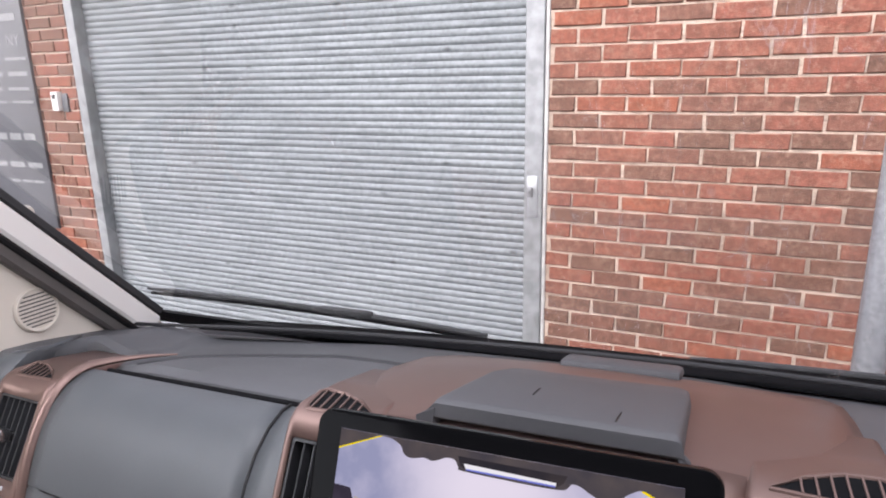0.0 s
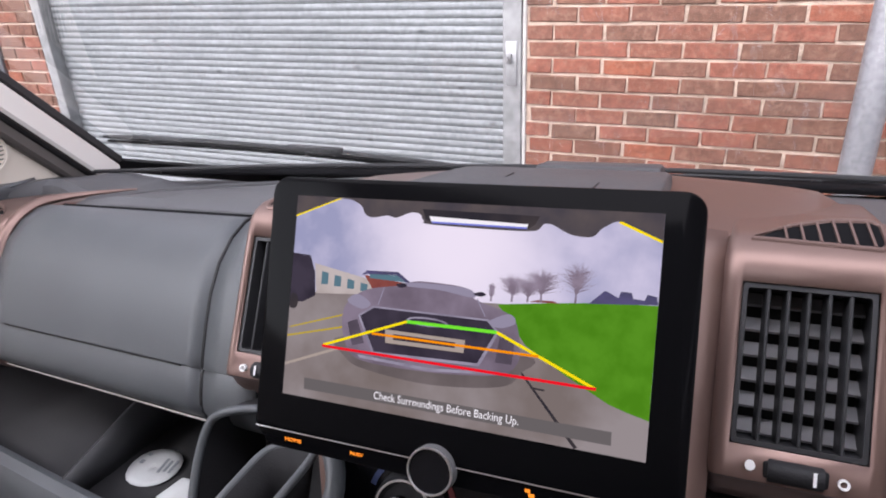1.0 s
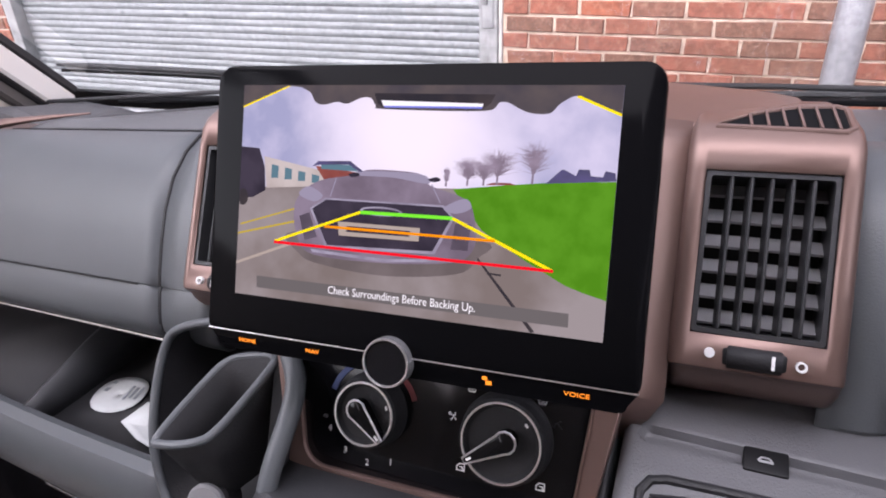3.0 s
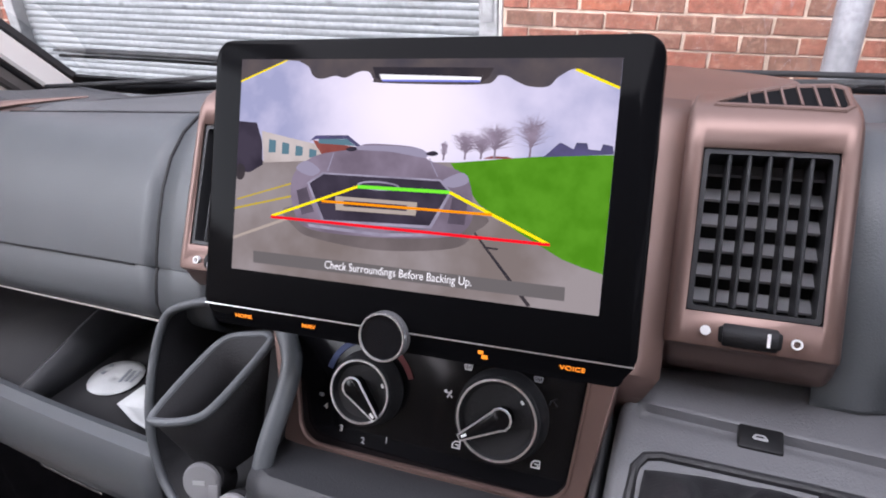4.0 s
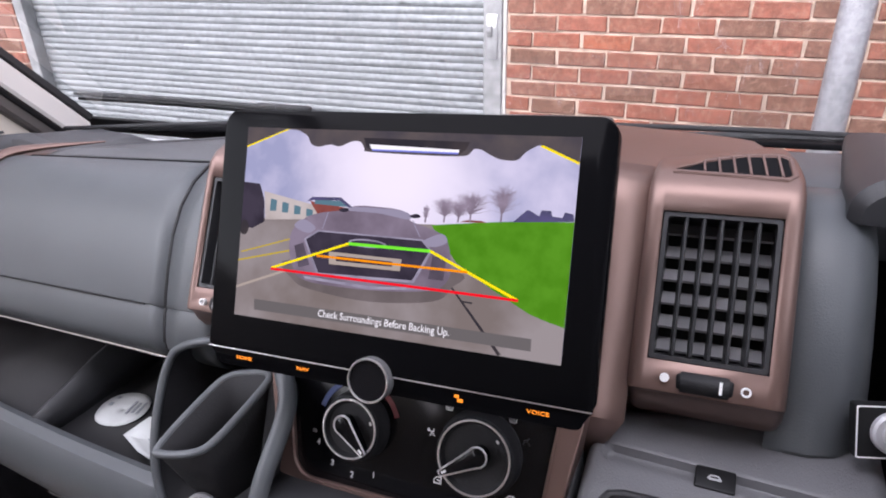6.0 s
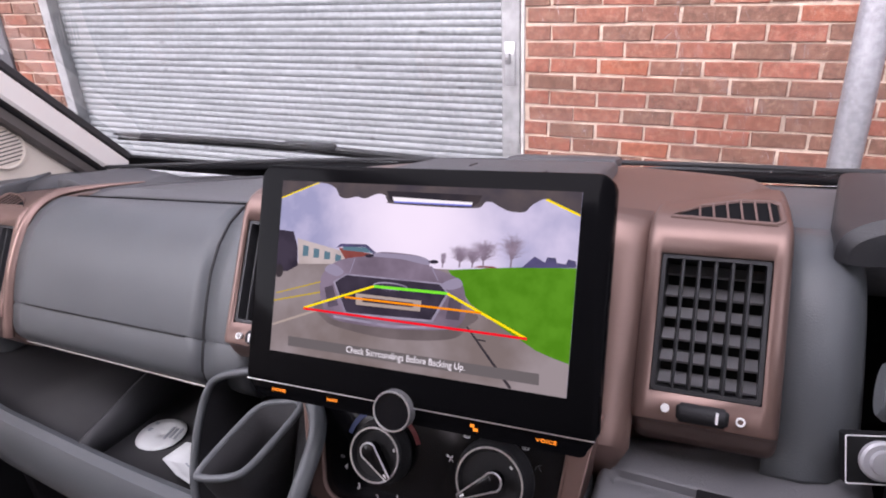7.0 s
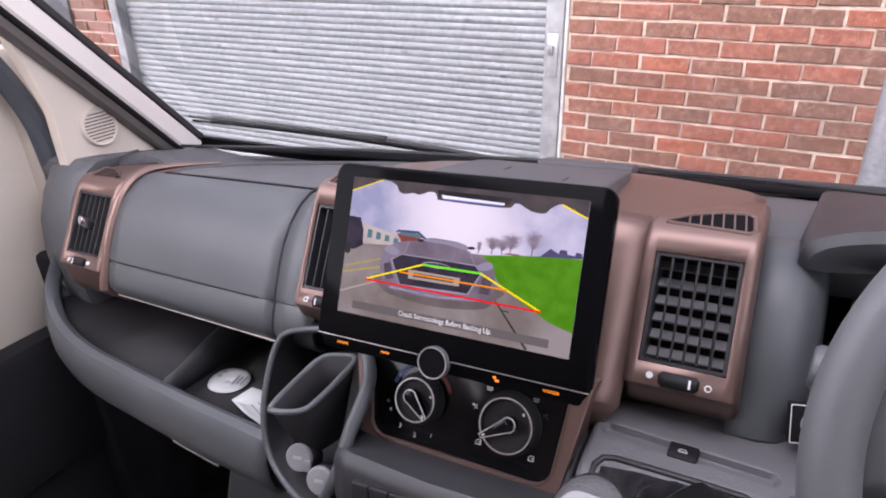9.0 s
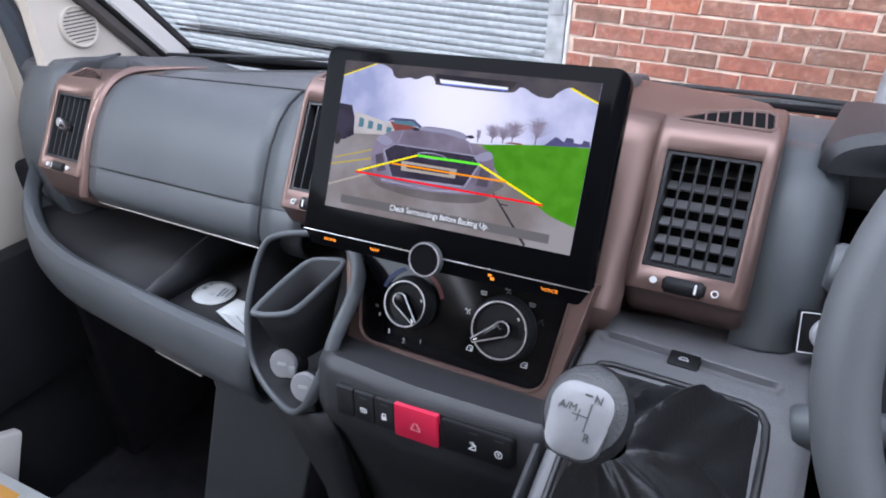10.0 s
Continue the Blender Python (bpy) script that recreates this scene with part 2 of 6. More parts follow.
# ---- mesh helpers ----
V = pose(-0.150, 0.332, 1.437, 0, -3.2, -1.2)      # the van stands slightly rolled on the yard
IDENT = Matrix.Identity(4)
BASE = {}


def thing(name, loc, label, category, group="", kind="", frame_m=None):
    m = V if frame_m is None else frame_m
    ob = new(name)
    ob.empty_display_size = 0.05
    ob.matrix_world = m @ Matrix.Translation(loc)
    BASE[ob] = Vector(loc)
    return tagged(ob, label, category, group, kind)


def mesh_of(name, bm, material, smooth=35):
    me = bpy.data.meshes.new(name)
    bmesh.ops.recalc_face_normals(bm, faces=bm.faces[:])
    bm.to_mesh(me)
    bm.free()
    me.materials.append(material)
    if smooth:
        for p in me.polygons:
            p.use_smooth = True
        me.set_sharp_from_angle(angle=radians(smooth))
    return me


def part(name, bm, material, parent, label="", smooth=35):
    ob = new(name, mesh_of(name, bm, material, smooth) if isinstance(bm, bmesh.types.BMesh) else bm)
    ob.parent = parent
    if parent in BASE:
        ob.matrix_basis = Matrix.Translation(-BASE[parent])
    return tagged(ob, label)


def single(name, bm, material, label, category, group="", kind="", frame_m=None, smooth=35):
    ob = new(name, mesh_of(name, bm, material, smooth))
    ob.matrix_world = V if frame_m is None else frame_m
    return tagged(ob, label, category, group, kind)


def box(bm, c, s, rot=None, bevel=0.0, seg=2):
    m = Matrix.Translation(c) @ (rot.to_4x4() if rot else IDENT) @ Matrix.Diagonal((*s, 1))
    r = bmesh.ops.create_cube(bm, size=1, matrix=m)
    if bevel:
        es = {e for v in r["verts"] for e in v.link_edges}
        bmesh.ops.bevel(bm, geom=list(es), offset=bevel, segments=seg, profile=0.5, affect="EDGES")
    return bm


def loft(bm, sections, close=False, cap=False):
    rows = [[bm.verts.new(p) for p in s] for s in sections]
    n = len(rows[0])
    for a, b in zip(rows, rows[1:]):
        for i in range(n if close else n - 1):
            j = (i + 1) % n
            bm.faces.new((a[i], a[j], b[j], b[i]))
    if cap:
        bm.faces.new(rows[0])
        bm.faces.new(rows[-1][::-1])
    return rows


def smooth_path(pts, n=8, closed=False):
    """Catmull-Rom through the points."""
    p = [Vector(q) for q in pts]
    out = []
    m = len(p)
    for i in range(m if closed else m - 1):
        a = p[(i - 1) % m] if closed or i > 0 else p[i] * 2 - p[i + 1]
        b, c = p[i], p[(i + 1) % m]
        d = p[(i + 2) % m] if closed or i + 2 < m else c * 2 - b
        for k in range(n):
            t = k / n
            out.append(0.5 * ((2 * b) + (c - a) * t + (2 * a - 5 * b + 4 * c - d) * t * t + (3 * b - a - 3 * c + d) * t ** 3))
    if not closed:
        out.append(p[-1])
    return out


def tube(bm, pts, r, seg=10, closed=False, flat=1.0, up=(0, 0, 1)):
    p = [Vector(q) for q in pts]
    secs = []
    m = len(p)
    for i, q in enumerate(p):
        a = p[i - 1] if i > 0 or closed else q
        b = p[(i + 1) % m] if i + 1 < m or closed else q
        d = (b - a).normalized()
        s = d.cross(Vector(up))
        s = s.normalized() if s.length > 1e-4 else Vector((1, 0, 0))
        u = s.cross(d)
        rr = r[i] if isinstance(r, (list, tuple)) else r
        secs.append([q + rr * (math.cos(k * 2 * math.pi / seg) * s + flat * math.sin(k * 2 * math.pi / seg) * u) for k in range(seg)])
    if closed:
        secs.append(secs[0])
    loft(bm, secs, close=True, cap=not closed)
    if closed:
        bmesh.ops.remove_doubles(bm, verts=bm.verts[:], dist=1e-6)
    return bm


def frame_at(origin, normal, up=(0, 0, 1)):
    """A frame whose z is normal and whose y is as near to up as can be."""
    z = Vector(normal).normalized()
    x = Vector(up).cross(z).normalized()
    y = z.cross(x)
    return Matrix.Translation(origin) @ Matrix((x, y, z)).transposed().to_4x4()


def turned(bm, m, profile, seg=40, a0=0.0, a1=2 * math.pi):
    """A turned body: (radius, height) pairs round the z of m."""
    full = abs(a1 - a0 - 2 * math.pi) < 1e-6
    secs = []
    for k in range(seg + 1):
        a = a0 + (a1 - a0) * k / seg
        secs.append([m @ Vector((r * math.cos(a), r * math.sin(a), h)) for r, h in profile])
    loft(bm, secs)
    bmesh.ops.remove_doubles(bm, verts=bm.verts[:], dist=1e-6)
    return bm


def rounded(w, h, r, seg=6, taper=0.0):
    """A rounded rectangle round the origin, narrower at the bottom by taper."""
    out = []
    for cx, cy, a in ((1, 1, 0), (-1, 1, 90), (-1, -1, 180), (1, -1, 270)):
        ww = w / 2 - (taper if cy < 0 else 0)
        rr = r[0 if cy > 0 else 1] if isinstance(r, (tuple, list)) else r
        for k in range(seg + 1):
            t = radians(a + 90 * k / seg)
            out.append(Vector((cx * (ww - rr) + rr * math.cos(t), cy * (h / 2 - rr) + rr * math.sin(t), 0)))
    return out


def slab(bm, m, outline, depth, bevel=0.0):
    """An outline raised from -depth to 0 along the z of m, with a bevelled upper edge."""
    c = sum((Vector((p[0], p[1], 0)) for p in outline), Vector()) / len(outline)
    def ring(k, z):
        res = []
        for p in outline:
            q = Vector((p[0], p[1], 0))
            d = (q - c)
            q2 = q - d.normalized() * k if k else q
            res.append(m @ Vector((q2.x, q2.y, z)))
        return res
    secs = [ring(0, -depth), ring(0, -bevel)]
    if bevel:
        secs += [ring(bevel * 0.3, -bevel * 0.3), ring(bevel, 0)]
    loft(bm, secs, close=True, cap=True)
    return bm


def ring_slab(bm, m, outer, inner, depth, z=0.0):
    a = [m @ Vector((p[0], p[1], z - depth)) for p in outer]
    b = [m @ Vector((p[0], p[1], z)) for p in outer]
    c = [m @ Vector((p[0], p[1], z)) for p in inner]
    d = [m @ Vector((p[0], p[1], z - depth)) for p in inner]
    loft(bm, [a, b, c, d, a], close=True)
    bmesh.ops.remove_doubles(bm, verts=bm.verts[:], dist=1e-6)
    return bm


def letters(text, size, m, align="CENTER", depth=0.0002, squash=1.0):
    cu = bpy.data.curves.new("letters", "FONT")
    cu.body, cu.size, cu.align_x, cu.align_y, cu.extrude = text, size, align, "CENTER", depth
    cu.resolution_u = 3
    ob = bpy.data.objects.new("letters", cu)
    scene.collection.objects.link(ob)
    bpy.context.view_layer.update()
    me = bpy.data.meshes.new_from_object(ob.evaluated_get(bpy.context.evaluated_depsgraph_get()))
    bm = bmesh.new()
    bm.from_mesh(me)
    bm.transform(m @ Matrix.Diagonal((squash, 1, 1, 1)))
    bpy.data.objects.remove(ob)
    bpy.data.curves.remove(cu)
    bpy.data.meshes.remove(me)
    return bm


def B():
    return bmesh.new()


def tidy(ob, thick=0.0, off=-1.0, bev=0.0):
    if thick:
        s = ob.modifiers.new("thickness", "SOLIDIFY")
        s.thickness, s.offset = thick, off
    if bev:
        s = ob.modifiers.new("edges", "BEVEL")
        s.width, s.segments, s.limit_method, s.angle_limit = bev, 2, "ANGLE", radians(40)
    return ob

# ---- outside: yard, wall, shutter ----
WALL_Y, BED_Z, PERP_X = 3.142, 1.584, -0.758
ground_bm = B()
loft(ground_bm, [[(-400, -400, 0), (-400, 400, 0)], [(400, -400, 0), (400, 400, 0)]])
single("ground", ground_bm, M_ASPHALT, "dark grey asphalt yard in front of the building", "ground", kind="structure", frame_m=IDENT)

wall = thing("wall_front", (0, WALL_Y, 0), "red and brown brick wall with pale pink mortar", "wall", kind="structure", frame_m=IDENT)
GATE_L, GATE_R, GATE_TOP = -4.09, -0.902, 2.60
WALL_L, WALL_R, WALL_TOP = -9.0, 6.0, 3.05
for a, b, lo, hi in ((WALL_L, GATE_L, 0, WALL_TOP), (GATE_R, WALL_R, 0, WALL_TOP), (GATE_L, GATE_R, GATE_TOP, WALL_TOP)):
    part("mortar_bed", box(B(), ((a + b) / 2, WALL_Y + 0.13, (lo + hi) / 2), (b - a, 0.25, hi - lo)), M_MORTAR, wall)

# ---- van body: structure round the camera ----
floor_bm = box(B(), (0, -0.8, -0.75), (1.75, 3.2, 0.04))
single("floor", floor_bm, M_CARPET, "black carpeted cab floor", "floor", kind="structure")
# headlining and rear wall are unseen, added to shut out light from behind
single("ceiling", box(B(), (0, -1.25, 0.93), (1.8, 2.32, 0.04)), M_ROOF, "unseen pale fabric headlining, closed over the cab to block sky light", "ceiling", kind="structure")
back_bm = box(B(), (0, -2.4, 0.1), (1.8, 0.04, 1.7))
single("wall_rear", back_bm, M_BEIGE, "unseen plain beige wall added to close the back of the van", "wall", kind="structure")
bulk_bm = box(B(), (0, 0.52, -0.42), (1.75, 0.04, 0.7))
single("wall_bulkhead", bulk_bm, M_CARPET, "black bulkhead lining behind the footwell", "wall", kind="structure")


def van_side(side, name, label):
    """A door with its opening for the side glass; side is -1 (passenger) or 1 (driver)."""
    x = 0.84 * side
    d = thing(name, (x, -0.4, -0.7), label, "door", kind="structure")
    bm = B()
    box(bm, (x + 0.03 * side, -0.42, -0.02), (0.06, 1.26, 0.44), bevel=0.012)
    part("upper_card", bm, M_BEIGE, d)
    bm = B()
    box(bm, (x + 0.02 * side, -0.42, -0.36), (0.10, 1.26, 0.25), bevel=0.02)
    part("map_pocket", bm, M_DARK, d, "dark grey moulded door pocket")
    bm = B()
    box(bm, (x + 0.03 * side, -0.42, -0.6), (0.06, 1.26, 0.24), bevel=0.012)
    part("lower_card", bm, M_DARK, d)
    bm = B()
    box(bm, (x + 0.03 * side, -1.72, -0.02), (0.06, 1.34, 1.5))
    box(bm, (x + 0.03 * side, -0.42, 0.87), (0.06, 1.26, 0.14))
    part("side_panel", bm, M_BEIGE, d)
    bm = B()
    box(bm, (x + 0.04 * side, -0.42, 0.5), (0.005, 1.24, 0.62))
    g = part("side_glass", bm, M_SIDEGLASS, d)
    g.visible_shadow = False
    return d


door_l = van_side(-1, "door_1", "beige passenger door card with dark pocket, closed")
van_side(1, "door_2", "beige driver door card with dark pocket, closed")
bm = B()
turned(bm, frame_at((-0.838, 0.05, -0.05), (1, 0, 0)), [(0.0, 0.030), (0.02, 0.027), (0.045, 0.016), (0.058, 0.0)], 28)
bmesh.ops.scale(bm, vec=(1, 0.8, 1.25), verts=bm.verts[:], space=Matrix.Translation((0.838, -0.05, 0.05)))
part("sill_strip", box(B(), (-0.805, -0.178, -0.505), (0.025, 0.34, 0.125), Euler((radians(-24), 0, 0)).to_matrix(), 0.006), M_PALE, door_l, "pale beige sill strip")
part("door_pull", bm, M_PALE, door_l, "pale moulded door pull")
bm = B()
turned(bm, frame_at((-0.838, 0.12, 0.10), (1, 0, 0)), [(0.0, 0.012), (0.006, 0.011), (0.008, 0.0)], 16)
part("trim_screw", bm, M_CHROME, door_l)
# door seal arching round the passenger opening
bm = B()
tube(bm, smooth_path([(-0.80, 0.225, -0.30), (-0.80, 0.215, -0.09), (-0.797, 0.212, 0.04), (-0.795, 0.20, 0.12), (-0.795, 0.165, 0.20), (-0.795, 0.10, 0.29), (-0.79, -0.02, 0.42), (-0.77, -0.18, 0.58)], 8), 0.017, 10)
part("door_seal", bm, M_SEAL, door_l, "slate grey rubber door seal")
bm = B()
box(bm, (-0.83, 0.2675, 0.0), (0.06, 0.135, 0.42), bevel=0.01)
blank = [(-0.06, 0.12), (0.36, -0.05), (0.36, 0.02), (0.20, 0.20), (0.0, 0.42), (-0.06, 0.45)]
loft(bm, [[(x, y, z) for y, z in blank] for x in (-0.90, -0.84)], close=True, cap=True)
single("trim_driver", box(B(), (0.83, 0.3, -0.2), (0.06, 0.24, 0.9), bevel=0.01), M_BEIGE, "beige side lining beside the driver's footwell", "trim", kind="structure")
single("trim_footwell", box(B(), (-0.83, 0.33, -0.42), (0.066, 0.34, 0.62), bevel=0.01), M_CARPET, "black carpeted footwell lining", "trim", kind="structure")
single("trim", bm, M_BEIGE, "beige side lining ahead of the doors", "trim", kind="structure")

# A-pillar of the passenger side: lining, taupe strip, pale edge, seal
pil = thing("pillar_trim", (-0.74, 0.3, 0.0), "beige windscreen pillar lining with a round speaker grille", "pillar trim", kind="structure")
UPV = Vector((0.0, -0.192, 0.215)).normalized()      # up along the rake of the windscreen


def pillar_band(name, y0, z0, x0, width, thick, length, m, label=""):
    """A strip along the rake, its lower front end at (x0, y0, z0)."""
    secs = []
    n = Vector((0, 0.215, 0.192)).normalized()      # across the strip, away from the cab
    for k in range(9):
        s = length * k / 8
        o = Vector((x0, y0, z0)) + UPV * s
        prof = []
        for a, b in ((0, 0), (0, 1), (0.15, 1.25), (0.85, 1.25), (1, 1), (1, 0)):
            prof.append(o - n * (a * width) + Vector((1, 0, 0)) * (b * thick))
        secs.append(prof)
    bm = B()
    loft(bm, secs, close=True, cap=True)
    return part(name, bm, m, pil, label)


pillar_band("screen_seal", 0.448, 0.0226, -0.735, 0.012, 0.014, 1.03, M_RUBBER, label="black rubber screen seal")
pillar_band("pale_edge", 0.439, 0.0115, -0.735, 0.033, 0.016, 1.033, M_PALE, label="pale moulded edge")
pillar_band("channel_strip", 0.388, 0.019, -0.735, 0.027, 0.018, 1.0, M_STRIP, label="taupe channel strip")
bm = B()
tube(bm, [Vector((-0.712, 0.389, 0.008)) + UPV * s for s in (0.0, 0.3, 0.6, 0.95)], 0.005, 8)
part("channel_bead", bm, M_BLACK, pil)
bm = B()
lin = [(-0.75, 0.195, 0.0), (-0.75, 0.46, -0.03), (-0.75, 0.425, 0.045), (-0.75, -0.28, 0.84), (-0.75, -0.36, 0.84), (-0.755, 0.04, 0.40), (-0.755, 0.17, 0.23), (-0.755, 0.20, 0.12)]
loft(bm, [[Vector(p) for p in lin], [Vector(p) + Vector((0.022, 0, 0)) for p in lin]], close=True, cap=True)
part("lining", bm, M_BEIGE, pil)
bm = B()
fm = frame_at((-0.728, 0.262, 0.082), (1, 0, 0.12))
turned(bm, fm, [(0.0, 0.0005), (0.0255, 0.0005), (0.0265, 0.003), (0.0285, 0.003), (0.030, -0.002)], 40)
grille = part("speaker_grille", bm, M_BEIGE, pil, "round slotted beige speaker grille")
for k in range(9):
    h = -0.020 + 0.005 * k
    w = 2 * math.sqrt(0.0245 ** 2 - h * h)
    part("slot", box(B(), fm @ Vector((0, h, 0.0008)), (w, 0.0018, 0.0012), fm.to_3x3()), M_STRIP, grille)
single("pillar_trim_driver", tube(B(), [(0.74, 0.42, 0.03), (0.74, -0.27, 0.83)], 0.05, 10), M_BEIGE, "beige windscreen pillar lining on the driver's side", "pillar trim", kind="structure")

# windscreen and what lies along its foot
ws = thing("window_1", (0, 0.46, 0.0), "clear raked windscreen with rain streaks", "windscreen", kind="structure")
WS_N = Vector((0, 0.215, 0.192)).normalized()


def ws_point(x, s, off=0.0):
    bow = 0.075 * (1 - (x / 0.76) ** 2)
    return Vector((x, 0.425 + bow, 0.040 - 0.04 * (1 - (x / 0.76) ** 2))) + UPV * s + WS_N * off


bm = B()
loft(bm, [[ws_point(-0.76 + 1.52 * i / 24, s, 0.004) for i in range(25)] for s in (-0.03, 0.15, 0.4, 0.7, 1.05)])
pane = part("pane", bm, M_GLASS, ws, "clear laminated glass")
pane.visible_shadow = False
bm = B()
loft(bm, [[ws_point(-0.76 + 1.52 * i / 24, s, o) for i in range(25)] for s, o in ((-0.06, -0.004), (-0.022, -0.004), (-0.022, 0.0), (-0.06, 0.0))])
part("black_border", bm, M_BLACK, ws, "black ceramic border")
bm = B()
tube(bm, smooth_path([(-0.722, 0.394, 0.015), (-0.3, 0.425, 0.028), (0.2, 0.428, 0.032), (0.72, 0.40, 0.015)], 8), 0.0028, 8)
single("blind_rail", bm, M_RUBBER, "thin dark rail of the windscreen blind along the dash", "rail")

# scuttle and bonnet edge outside
bm = B()
loft(bm, [[(x, 0.47 + 0.08 * (1 - (x / 0.8) ** 2), -0.04), (x, 0.60 + 0.08 * (1 - (x / 0.8) ** 2), -0.07), (x, 0.72, -0.12), (x, 1.0, -0.25)] for x in [-0.8 + 0.1 * i for i in range(17)]])
tidy(single("scuttle_panel", bm, M_BLACK, "black plastic scuttle panel below the windscreen", "panel", kind="structure"), 0.01)


def wiper(p0, p1, label):
    w = thing("windscreen_wiper", p0, label, "wiper", group="wipers")
    a, b = Vector(p0), Vector(p1)
    bm = B()
    pts = [a.lerp(b, k / 10) + Vector((0, 0, 0.012 * math.sin(math.pi * k / 10) * 0.4)) for k in range(11)]
    tube(bm, pts, [0.002] + [0.0045] * 9 + [0.003], 8)
    part("arm", bm, M_WIPER, w)
    bm = B()
    tube(bm, [p + Vector((0, 0.006, -0.009)) for p in pts], 0.0025, 6)
    part("blade", bm, M_BLACK, w)
    bm = B()
    c = a.lerp(b, 0.62)
    box(bm, c + Vector((0, 0, 0.006)), (0.085, 0.012, 0.011), Euler((0, radians(5), radians(9))).to_matrix(), 0.004)
    part("clip", bm, M_WIPER, w)
    return w


wiper((-0.742, 0.445, 0.054), (-0.20, 0.535, -0.004), "black windscreen wiper parked along the foot of the glass")
wiper((0.06, 0.545, -0.01), (0.62, 0.50, 0.0), "black windscreen wiper resting low behind the dash")

# ---- dashboard ----
dash = thing("dashboard", (0, 0.25, -0.3), "charcoal plastic van dashboard with metallic brown trim", "dashboard")


def sect(x, prof, kx=0.0, kz=0.0, x0=-0.26):
    return [(x, y + kx * (x - x0), z + kz * (x - x0)) for y, z in prof]


LK = dict(kx=-0.087, kz=0.050)
# pad under the windscreen
def blend(v, a, b):
    t = min(1.0, max(0.0, (v - a) / (b - a)))
    return t * t * (3 - 2 * t)


# the pad's profile where it wraps round the passenger end
PAD_END = [(0.202, -0.010), (0.196, 0.030), (0.200, 0.0415), (0.210, 0.0455), (0.248, 0.0410), (0.294, 0.0323), (0.36, 0.0185), (0.40, 0.0080), (0.50, -0.035)]


def pad_section(x):
    f = 0.204 - 0.087 * min(x + 0.25, 0) if x < 0 else 0.216
    z = 0.052 + (0.050 * (x + 0.25) if x < -0.25 else 0.0)
    f, z = f + 0.050 * blend(-x, 0.565, 0.595), z - 0.015 * blend(-x, 0.48, 0.60) + 0.016 * blend(-x, 0.60, 0.675)
    b = 0.455 + 0.06 * (1 - (x / 0.8) ** 2)
    k = min(1.0, max(0.0, (-x - 0.30) / 0.25))
    e = max(0.0, (x - 0.70) / 0.10) ** 2 * 0.02
    rows = [(f + 0.006, z - 0.05), (f, z - 0.012 - e), (f + 0.004, z - 0.002 - e), (f + 0.015, z + 0.003 - e), (f + 0.06, z - 0.002 - k * 0.008 - e),
            (f + 0.12, (0.6 - 0.25 * k) * z + 0.008 - 0.008 * k - e), (b - 0.06, 0.006 - 0.014 * k - e), (b - 0.03, -0.006 - 0.012 * k - e), (b + 0.02, -0.035)]
    m = blend(-x, 0.674, 0.712)
    return [(x, y + (py - y) * m, z + (pz - z) * m) for (y, z), (py, pz) in zip(rows, PAD_END)]


def pad_height(x, y):
    rows = pad_section(x)
    for a, b in zip(rows[2:], rows[3:]):
        if a[1] <= y <= b[1]:
            return a[2] + (b[2] - a[2]) * (y - a[1]) / (b[1] - a[1])
    return rows[3][2]


bm = B()
loft(bm, [pad_section(-0.80 + 0.01 * i) for i in range(161)])
tidy(part("top_pad", bm, M_DASHTOP, dash, "dark grey grained top pad"), 0.004)
# shallow groove sweeping across the pad, its shade laid on as a dark tube
bm = B()
tube(bm, [(p.x, p.y, pad_height(p.x, p.y) + 0.0006) for p in smooth_path([(-0.545, 0.256, 0), (-0.535, 0.270, 0), (-0.488, 0.293, 0), (-0.408, 0.318, 0), (-0.28, 0.332, 0), (-0.16, 0.330, 0)], 10)], 0.0042, 8, flat=0.45)
part("pad_groove_shade", bm, M_LOWER, dash)
# brown flange that runs up beside the glovebox and fades out on the pad
bm = B()
arm = smooth_path([(-0.584, 0.106, -0.098), (-0.584, 0.112, -0.080), (-0.584, 0.136, -0.026), (-0.583, 0.166, 0.016), (-0.581, 0.190, 0.034), (-0.576, 0.214, 0.0405), (-0.564, 0.236, 0.0400), (-0.540, 0.262, 0.0375), (-0.505, 0.284, 0.036)], 6)
tube(bm, arm, [0.0075] * (len(arm) - 18) + [0.0075 - 0.00036 * k for k in range(18)], 12, flat=0.75)
part("trim_flange", bm, M_BROWN, dash, "metallic brown flange")
# matt black tube laid behind the lid as the shade of its gap
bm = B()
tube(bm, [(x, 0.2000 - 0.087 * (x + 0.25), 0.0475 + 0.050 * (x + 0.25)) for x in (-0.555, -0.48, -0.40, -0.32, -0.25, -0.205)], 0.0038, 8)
part("lid_gap_shade", bm, M_GUTTER, dash)
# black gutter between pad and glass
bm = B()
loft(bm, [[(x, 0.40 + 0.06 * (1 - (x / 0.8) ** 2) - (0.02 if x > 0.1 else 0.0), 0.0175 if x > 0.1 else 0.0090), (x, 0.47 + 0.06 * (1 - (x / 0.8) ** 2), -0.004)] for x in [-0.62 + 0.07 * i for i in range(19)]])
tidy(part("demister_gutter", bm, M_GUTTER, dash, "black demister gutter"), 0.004)

